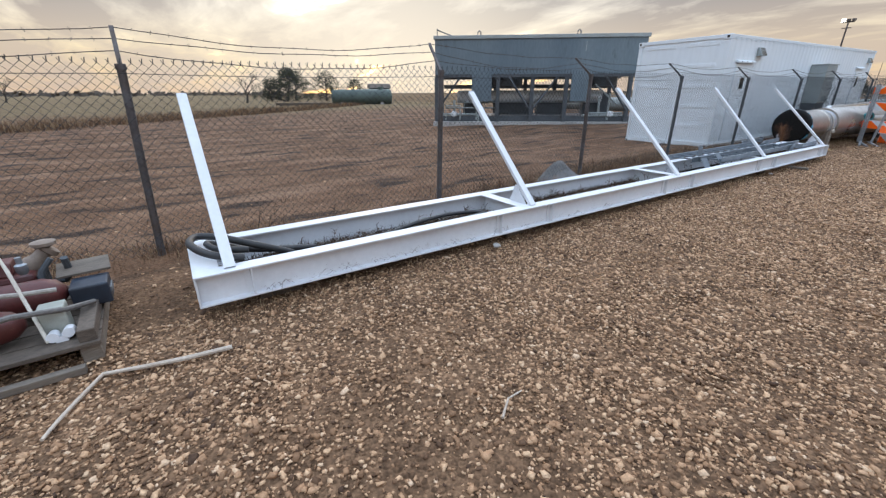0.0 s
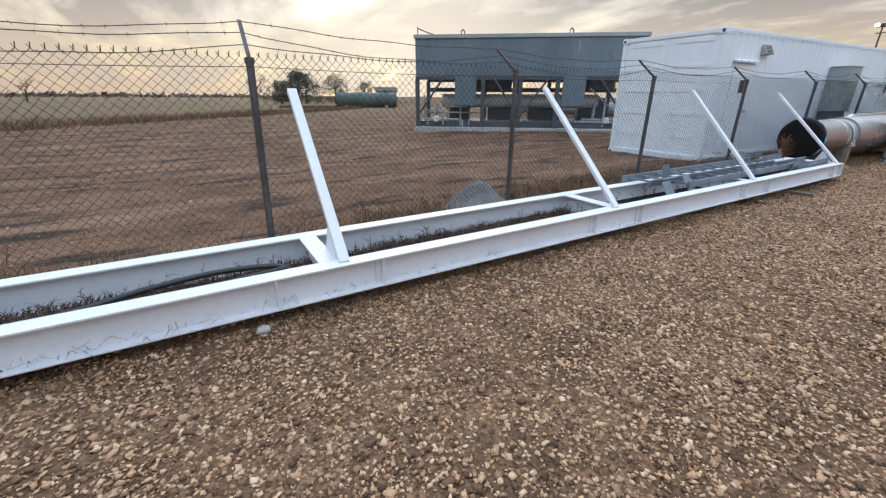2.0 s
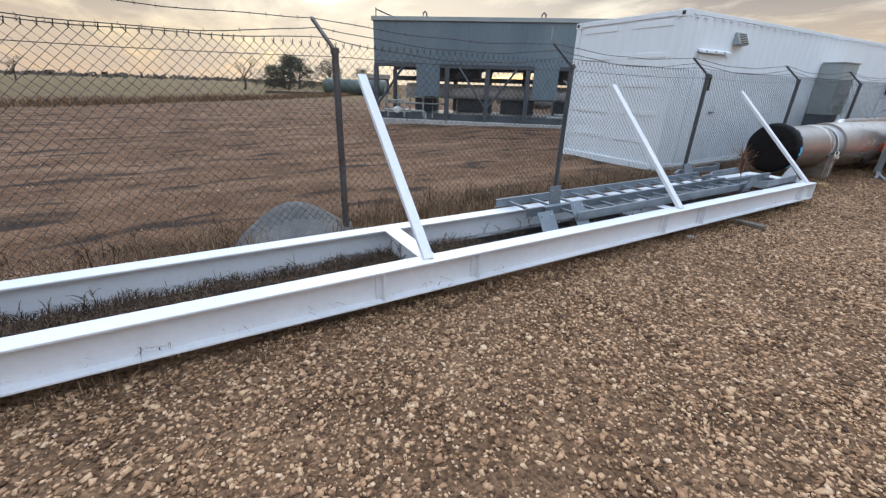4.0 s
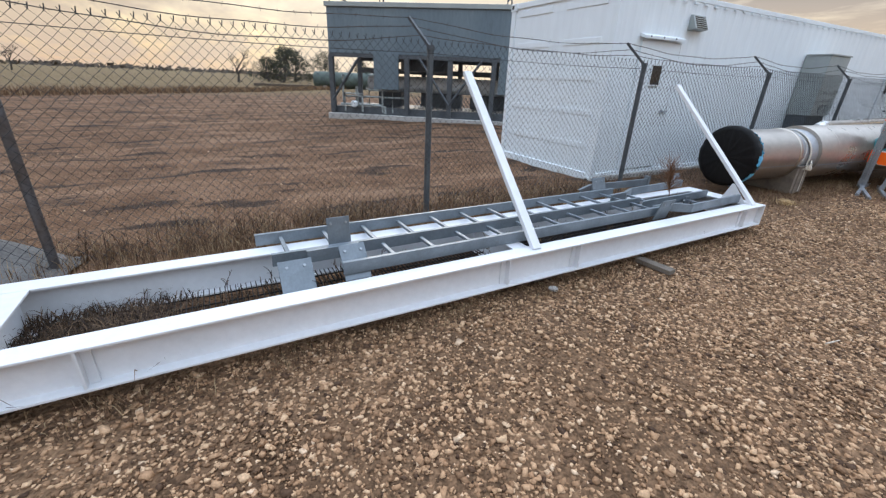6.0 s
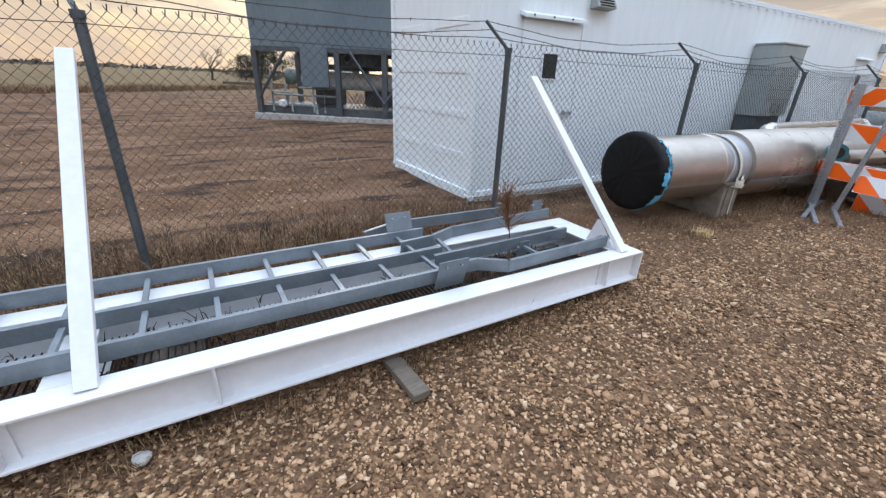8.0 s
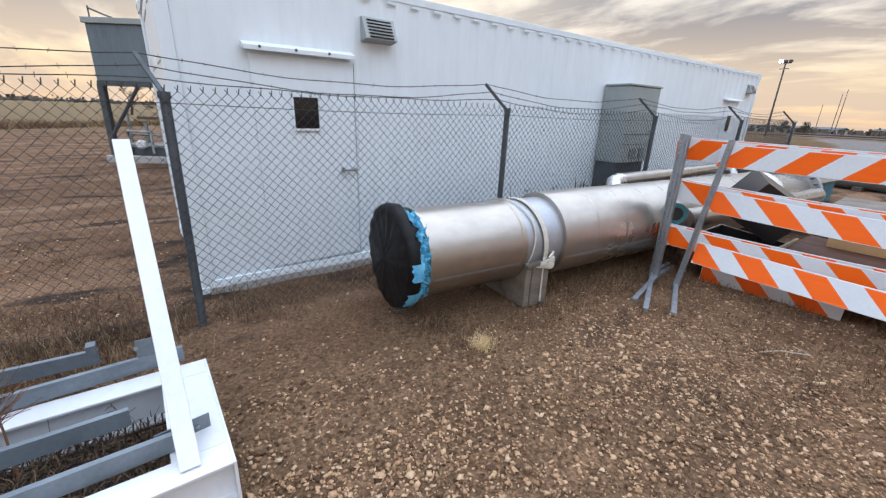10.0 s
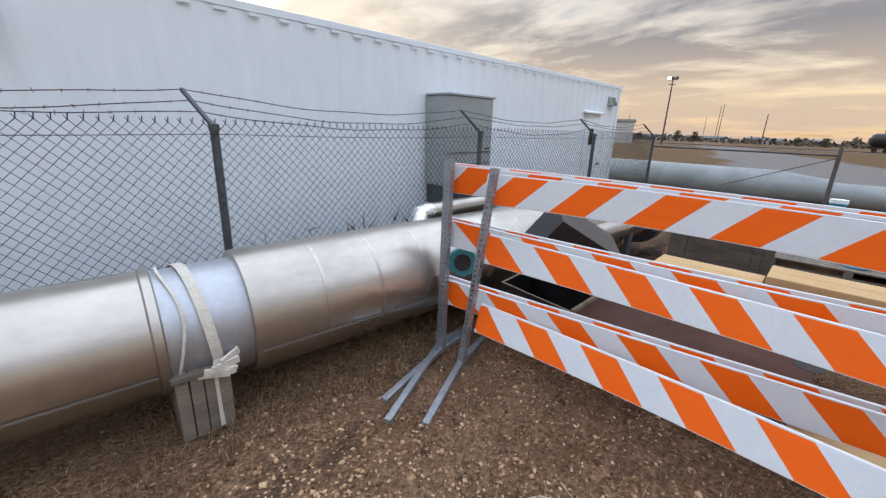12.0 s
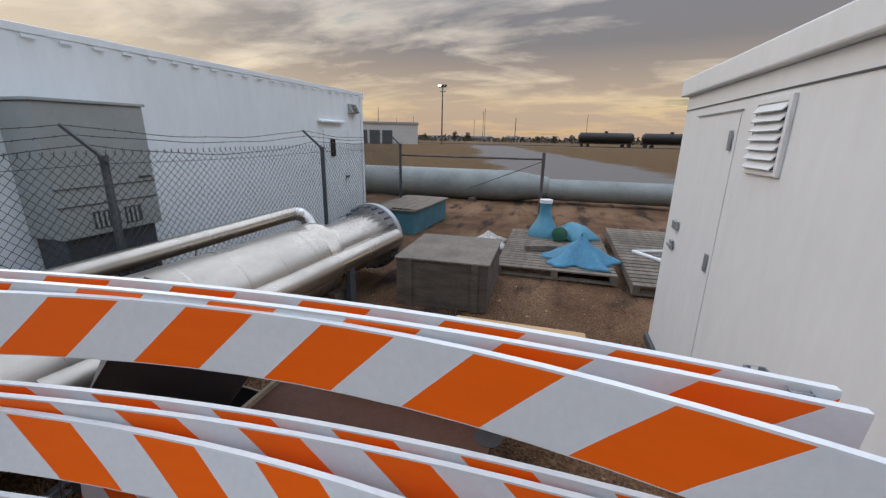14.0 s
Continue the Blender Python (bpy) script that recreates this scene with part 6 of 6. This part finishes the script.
draped("blue_cover", "pale blue plastic cover crumpled on a pallet", 0.36, 0.38, 0.28, pose(23.0, 0.14, tp), PALE_TARP, 0.9, 3)
draped("blue_tarp", "bright blue crumpled tarpaulin on a pallet", 0.42, 0.52, 0.42, pose(21.55, 0.10, tp), BLUE_TARP, 1.35, 2)
draped("white_wrap", "crumpled white plastic wrap and cardboard on a pallet", 0.55, 0.36, 0.26, pose(22.6, 1.62, gp), surface("white_wrap", (0.62, 0.60, 0.57), (0.40, 0.37, 0.34), 0.4, big=9, fine=30, bump=0.5, grain=0.3, dirt=(0.10, 0.08, 0.06), dirt_at=0.5), 1.2, 5, "plastic wrap")
gv = MB().lathe([(0, 0.05), (0.02, 0.13), (0.1, 0.14), (0.16, 0.11), (0.2, 0.05)], 20)
tagged(part("green_cap", gv, surface("green_plastic", (0.01, 0.10, 0.06), (0.012, 0.08, 0.05), 0.4), smooth=True, at=pose(22.62, 0.38, tp + 0.14, 0, 10, 0)), "dark green round plastic cap on a pallet", "cap")
frm = MB()
frm.tube([(21.2, -1.42, tp + 0.06), (22.1, -0.72, tp + 0.08), (22.3, -1.3, tp + 0.08), (21.5, -1.9, tp + 0.06), (21.2, -1.42, tp + 0.06)], 0.03, 10)
tagged(part("pipe_loop", frm, BOARD_WHITE, smooth=True), "white plastic pipe bent in a loop on a pallet", "pipe")
tagged(part("timber_offcut", MB().box(0, 0.1, 0, 0.5, 0, 0.09), PALE_WOOD, at=pose(22.0, 0.42, tp, 0, 0, 20), bevel=0.004), "short pale timber lying on a pallet", "timber")

# ---------------------------------------------------------------- end fence and culvert
ef = thing("fence_panel", "open steel pipe fence panel with a diagonal brace", "fence panel")
zt = 1.56
part("post", MB().tube([(24.32, 3.97, -0.1), (24.32, 3.97, 1.72)], 0.03, 10), GALV, ef, smooth=True)
part("post", MB().tube([(24.35, 0.80, -0.1), (24.35, 0.80, 1.70)], 0.034, 10), OLD_POST, ef, smooth=True)
part("post", MB().tube([(24.38, -2.3, -0.1), (24.38, -2.3, 1.70)], 0.034, 10), OLD_POST, ef, smooth=True)
part("top_rail", MB().tube([(24.32, 3.97, zt), (24.35, 0.8, zt)], 0.021, 8), OLD_POST, ef, smooth=True)
part("brace", MB().tube([(24.33, 2.45, 0.85), (24.35, 0.8, zt - 0.04)], 0.010, 6), OLD_POST, ef, smooth=True)
cu = thing("culvert_pipe", "long grey steel pipe narrowing through a reducer, lying on the ground", "pipe", pose(28.05, 30.0, 0.1, 0, 0, -90))
part("wide_section", MB().lathe([(0, 0.47), (28.2, 0.47), (29.3, 0.32), (29.31, 0.32)], 36, True, False), CULVERT, cu, "wide grey pipe with reducer", smooth=True, at=pose(0, 0, 0.47))
part("narrow_section", MB().lathe([(29.31, 0.30), (29.32, 0.315), (60, 0.315)], 36, False, True), CULVERT, cu, "narrow grey pipe", smooth=True, at=pose(0, 0, 0.42))
for x in (5, 16, 27, 38, 50):
    part("sleeper", MB().box(x, x + 0.2, -0.6, 0.6, -0.1, 0.12), OLD_WOOD, cu)


# ---------------------------------------------------------------- the distance
def build_far():
    PALE_WALL = surface("pale_wall", (0.55, 0.55, 0.54), (0.48, 0.48, 0.47), 0.7, big=0.2, fine=2, bump=0, grain=0.08)
    DARK_TANK = surface("black_tank_car", (0.012, 0.012, 0.013), (0.02, 0.018, 0.017), 0.5, big=0.4, fine=4, bump=0, grain=0.3)
    GREEN_TANK = surface("dull_green_tank", (0.085, 0.12, 0.105), (0.065, 0.09, 0.08), 0.6, big=0.5, fine=5, bump=0, grain=0.2)
    b = thing("garage_building", "long white garage building with grey roller doors, far off", "building", pose(123, 37.5, 0, 0, 0, 107))
    part("wall", MB().box(0, 24, -9, 0, 0, 5.4), PALE_WALL, b)
    part("roof", MB().box(-0.3, 24.3, -9.3, 0.3, 5.4, 5.9), HVAC, b)
    for k in range(4):
        part("roller_door", MB().box(6.6 + k * 3.4, 9.4 + k * 3.4, 0.0, 0.12, 0, 3.7), STEEL_DARK, b, "grey roller door")
    for k, y in enumerate((-5.5, -23.0, -41.0)):
        car = thing("tank_car", "black railway tank car standing on the track", "tank car", pose(146, y, 0.25, 0, 0, -90), "tank cars")
        part("tank", MB().lathe([(0.2, 0.3), (0.5, 1.1), (1.0, 1.45), (15.0, 1.45), (15.5, 1.1), (15.8, 0.3)], 24), DARK_TANK, car, smooth="all", at=pose(0, 0, 2.65))
        part("underframe", MB().box(0, 16, -0.6, 0.6, 0.9, 1.25), DARK_TANK, car)
        part("dome", MB().lathe([(0, 0.5), (0.5, 0.5), (0.55, 0.1)], 14), DARK_TANK, car, at=pose(8, 0, 4.0, 0, -90, 0))
        for x in (1.4, 3.2, 12.8, 14.6):
            for yy in (-0.75, 0.75):
                part("wheel", MB().tube([(x, yy - 0.07, 0.45), (x, yy + 0.07, 0.45)], 0.45, 14), DARK_TANK, car)
    bank = MB().prism([(-4, -0.2), (-1.6, 0.18), (1.6, 0.18), (4, -0.2)], -200, 200, pose(146, 0, 0.0, 0, 0, 90))
    tagged(part("railway_embankment", bank, surface("track_ballast", (0.16, 0.14, 0.125), (0.11, 0.095, 0.085), 0.9, big=0.5, fine=5, bump=0, grain=0.3)), "low dark ballast embankment of a railway", "embankment", kind="structure")
    for off in (-0.75, 0.75):
        tagged(part("rail", MB().box(146 + off - 0.05, 146 + off + 0.05, -200, 200, 0.18, 0.34), STEEL_DARK), "rusty dark railway rail", "rail", "rails", "structure")
    mast = thing("light_mast", "tall floodlight mast with a lamp cluster on top", "light mast", pose(126, 31.2, 0))
    part("pole", MB().tube([(0, 0, 0), (0, 0, 15.0)], 0.22, 8, r2=0.14), OLD_POST, mast, smooth=True)
    part("crossarm", MB().box(-0.1, 0.1, -1.0, 1.0, 15.0, 15.2), OLD_POST, mast)
    part("crossarm", MB().box(-0.08, 0.08, -0.8, 0.8, 13.9, 14.05), OLD_POST, mast)
    lit = bpy.data.materials.new("lit_floodlight")
    lit.use_nodes = True
    lit.node_tree.nodes["Principled BSDF"].inputs["Emission Color"].default_value = (1, 0.93, 0.8, 1)
    lit.node_tree.nodes["Principled BSDF"].inputs["Emission Strength"].default_value = 6
    for y in (-0.85, 0.0):
        part("floodlight", MB().box(-0.35, 0.25, y - 0.3, y + 0.3, 15.2, 15.7), OLD_POST, mast, bevel=0.03)
    part("floodlight", MB().box(-0.40, 0.2, 0.55, 1.15, 15.2, 15.75), lit, mast, "lit white floodlight")
    for x, y, h, r in ((175, 72, 14, 0.15), (180, 66, 10, 0.12), (190, 62, 11, 0.12), (230, 37, 17, 0.16), (260, 24, 14, 0.3), (300, 50, 20, 0.2), (240, -14, 15, 0.16), (330, 62, 16, 0.2)):
        tagged(part("light_pole", MB().tube([(x, y, 0), (x, y, h)], r, 5, r2=r * 0.6), OLD_POST), "thin far-off lamp post on the horizon", "lamp post", "far lamp posts")
    t = thing("storage_tank", "long dull green horizontal storage tank in the field", "tank", pose(19.6, 55.0, -0.2, 0, 0, -25))
    part("shell", MB().lathe([(0, 0.2), (0.1, 0.8), (0.3, 0.95), (7.7, 0.95), (7.9, 0.8), (8.0, 0.2)], 28), GREEN_TANK, t, smooth="all", at=pose(0, 0, 1.1))
    for x in (1.2, 6.4):
        part("saddle", MB().box(x, x + 0.4, -0.7, 0.7, 0, 0.5), CONCRETE, t)
    part("manway", MB().tube([(6.5, 0, 1.9), (6.5, 0, 2.35)], 0.3, 12), GREEN_TANK, t)
    p = MB().box(0, 7.5, 0, 0.25, 0, 0.3)
    tagged(part("timber_stack", p, OLD_WOOD, at=pose(13.0, 57.5, -0.1, 0, 0, -25)), "low stack of dark timbers in the field", "timber stack")
    shed_ = thing("far_shed", "small dark shed beyond the green tank", "shed", pose(27.5, 60, -0.1, 0, 0, -20))
    part("wall", MB().box(0, 3, 0, 2.5, 0, 2.2), STEEL_DARK, shed_)
    part("roof", MB().prism([(-0.2, 2.2), (1.25, 2.8), (2.7, 2.2)], -0.2, 3.2), OLD_WOOD, shed_)


build_far()

LEAF = island_ramp("juniper_leaves", [(0.0, (0.018, 0.022, 0.012)), (0.5, (0.035, 0.04, 0.02)), (1.0, (0.06, 0.06, 0.03))])
BARK = surface("bark", (0.06, 0.048, 0.04), (0.04, 0.032, 0.027), 0.9, big=4, fine=30, bump=0.2, grain=0.3)


def tree(at, h, w, seed, leafy, label, group=""):
    """A tapered trunk that forks into limbs; leaves in clumps at their ends, or bare twigs."""
    rg = random.Random(seed)
    wood, leaves = MB(), MB()

    def limb(p, d, l, r, depth):
        q = p + d * l
        mid = p.lerp(q, 0.5) + Vector((rg.uniform(-1, 1), rg.uniform(-1, 1), rg.uniform(-0.3, 0.5))) * l * 0.09
        wood.tube([p, mid, q], r, 5 if depth < 2 else 3, caps=False, r2=r * 0.6)
        if depth >= 5:
            return
        for _ in range(3):
            side = Vector((rg.uniform(-1, 1), rg.uniform(-1, 1), rg.uniform(-0.1, 0.9)))
            nd = (d * 0.75 + side * 0.75 * (w / h + 0.3)).normalized()
            limb(p.lerp(q, rg.uniform(0.55, 1.0)), nd, l * rg.uniform(0.55, 0.8), r * 0.55, depth + 1)

    tr = thing("tree", label, "tree", at, group)
    if not leafy:
        limb(Vector((0, 0, -0.1)), Vector((0.06, 0.03, 1)).normalized(), h * 0.30, h * 0.028, 0)
    else:
        top = Vector((rg.uniform(-0.1, 0.1) * w, rg.uniform(-0.1, 0.1) * w, h * 0.8))
        wood.tube([(0, 0, -0.1), top * 0.5, top], h * 0.035, 6, caps=False, r2=h * 0.008)
        for _ in range(60):
            a, f = rg.uniform(0, 6.283), rg.random() ** 0.8
            spread = w * 0.5 * (1 - 0.75 * f) * rg.uniform(0.35, 1.15)
            c = Vector((math.cos(a) * spread, math.sin(a) * spread, h * (0.10 + 0.86 * f)))
            root = top * min(f * 0.9, 0.95)
            wood.tube([root, root.lerp(c, 0.5) + Vector((0, 0, 0.04 * h)), c], h * 0.008, 3, caps=False, r2=h * 0.003)
            for _ in range(34):
                q = c + Vector((rg.gauss(0, 1), rg.gauss(0, 1), rg.gauss(0, 0.8))) * h * 0.065
                s = h * rg.uniform(0.014, 0.034)
                u = Vector((rg.uniform(-1, 1), rg.uniform(-1, 1), rg.uniform(-1, 1))).normalized()
                v = u.orthogonal().normalized()
                leaves.add([q - u * s, q + v * s * 0.6, q + u * s, q - v * s * 0.6], [(0, 1, 2, 3)])
    part("trunk", wood, BARK, tr)
    if leafy:
        tagged(part("crown", leaves, LEAF, tr, "dark green ragged crown"), kind="stuff")
    return tr


D = 82
for k, (dx, dy, dist, h, w, leafy) in enumerate(((0.165, 0.986, 78, 4.9, 3.4, False), (0.215, 0.976, 86, 3.2, 3.6, True), (0.245, 0.969, 84, 4.4, 4.2, True), (0.262, 0.965, 90, 4.6, 4.4, True), (0.325, 0.945, 84, 4.0, 4.0, True), (0.385, 0.923, 100, 3.6, 3.6, True), (-0.20, 0.98, 120, 4.6, 4.0, False), (0.23, 0.973, 96, 3.4, 4.4, True))):
    n_ = math.hypot(dx, dy)
    tree(pose(dx / n_ * dist, dy / n_ * dist, -0.15), h * (1.3 if leafy else 1.45), w * 2.1, 20 + k, leafy, "dark green ragged juniper at the field's edge" if leafy else "bare leafless tree at the field's edge", "field trees")
rg_ = random.Random(77)
for k in range(14):
    az = math.radians(rg_.uniform(-2, 23))
    dist = rg_.uniform(230, 300)
    leafy = k % 3 == 0
    tree(pose(15 + dist * math.cos(az), dist * math.sin(az), 0), rg_.uniform(4, 6.5), 6, 50 + k, leafy, "dark far-off tree on the town's edge" if leafy else "bare far-off tree on the town's edge", "town trees")
# low roofs of the town on the horizon
for k in range(16):
    az = math.radians(rg_.uniform(-3, 24))
    dist = rg_.uniform(300, 380)
    hs = thing("far_house", "low pale house among trees on the horizon", "house", pose(15 + dist * math.cos(az), dist * math.sin(az), 0, 0, 0, rg_.uniform(0, 90)), "town houses")
    w_, d_, h_ = rg_.uniform(9, 16), rg_.uniform(7, 10), rg_.uniform(2.4, 3.4)
    part("wall", MB().box(0, w_, 0, d_, 0, h_), rg_.choice((CONCRETE, HVAC, PALE_WOOD)), hs)
    part("roof", MB().prism([(-0.4, h_), (d_ / 2, h_ + 1.2), (d_ + 0.4, h_)], -0.4, w_ + 0.4), STEEL_DARK, hs)
# hedge line of scrub along the horizon
rgw = random.Random(3)
wv, wf = [], []
for _ in range(2600):
    az = math.radians(rgw.uniform(-12, 34))
    dist = rgw.uniform(260, 420)
    x, y = 15 + dist * math.cos(az), dist * math.sin(az)
    s = rgw.uniform(0.7, 2.0)
    z = abs(rgw.gauss(0, 1.6)) * (0.5 + 0.8 * abs(noise.noise(Vector((az * 14, 0, 0)))))
    a = Vector((rgw.uniform(-1, 1), rgw.uniform(-1, 1), rgw.uniform(-1, 1))).normalized() * s
    b = a.orthogonal().normalized() * s * 0.7
    n0 = len(wv)
    c = Vector((x, y, z + 0.5))
    wv += [c - a, c + b, c + a, c - b]
    wf.append((n0, n0 + 1, n0 + 2, n0 + 3))
scatter_mesh("far_scrub", wv, wf, island_ramp("far_scrub_leaves", [(0.0, (0.05, 0.04, 0.033)), (1.0, (0.11, 0.085, 0.06))]), "low brown scrub along the horizon", "scrub")
# a far tree line and bank to the north-west
wv, wf = [], []
for _ in range(1500):
    az = math.radians(rgw.uniform(75, 135))
    dist = rgw.uniform(330, 420)
    s = rgw.uniform(0.8, 2.0)
    a = Vector((rgw.uniform(-1, 1), rgw.uniform(-1, 1), rgw.uniform(-0.6, 0.6))).normalized() * s
    b = a.orthogonal().normalized() * s * 0.7
    n0 = len(wv)
    c = Vector((dist * math.cos(az), dist * math.sin(az), abs(rgw.gauss(0, 1.0)) + 0.4))
    wv += [c - a, c + b, c + a, c - b]
    wf.append((n0, n0 + 1, n0 + 2, n0 + 3))
scatter_mesh("far_hedge", wv, wf, bpy.data.materials["far_scrub_leaves"], "thin dark hedge line on the far horizon", "hedge")
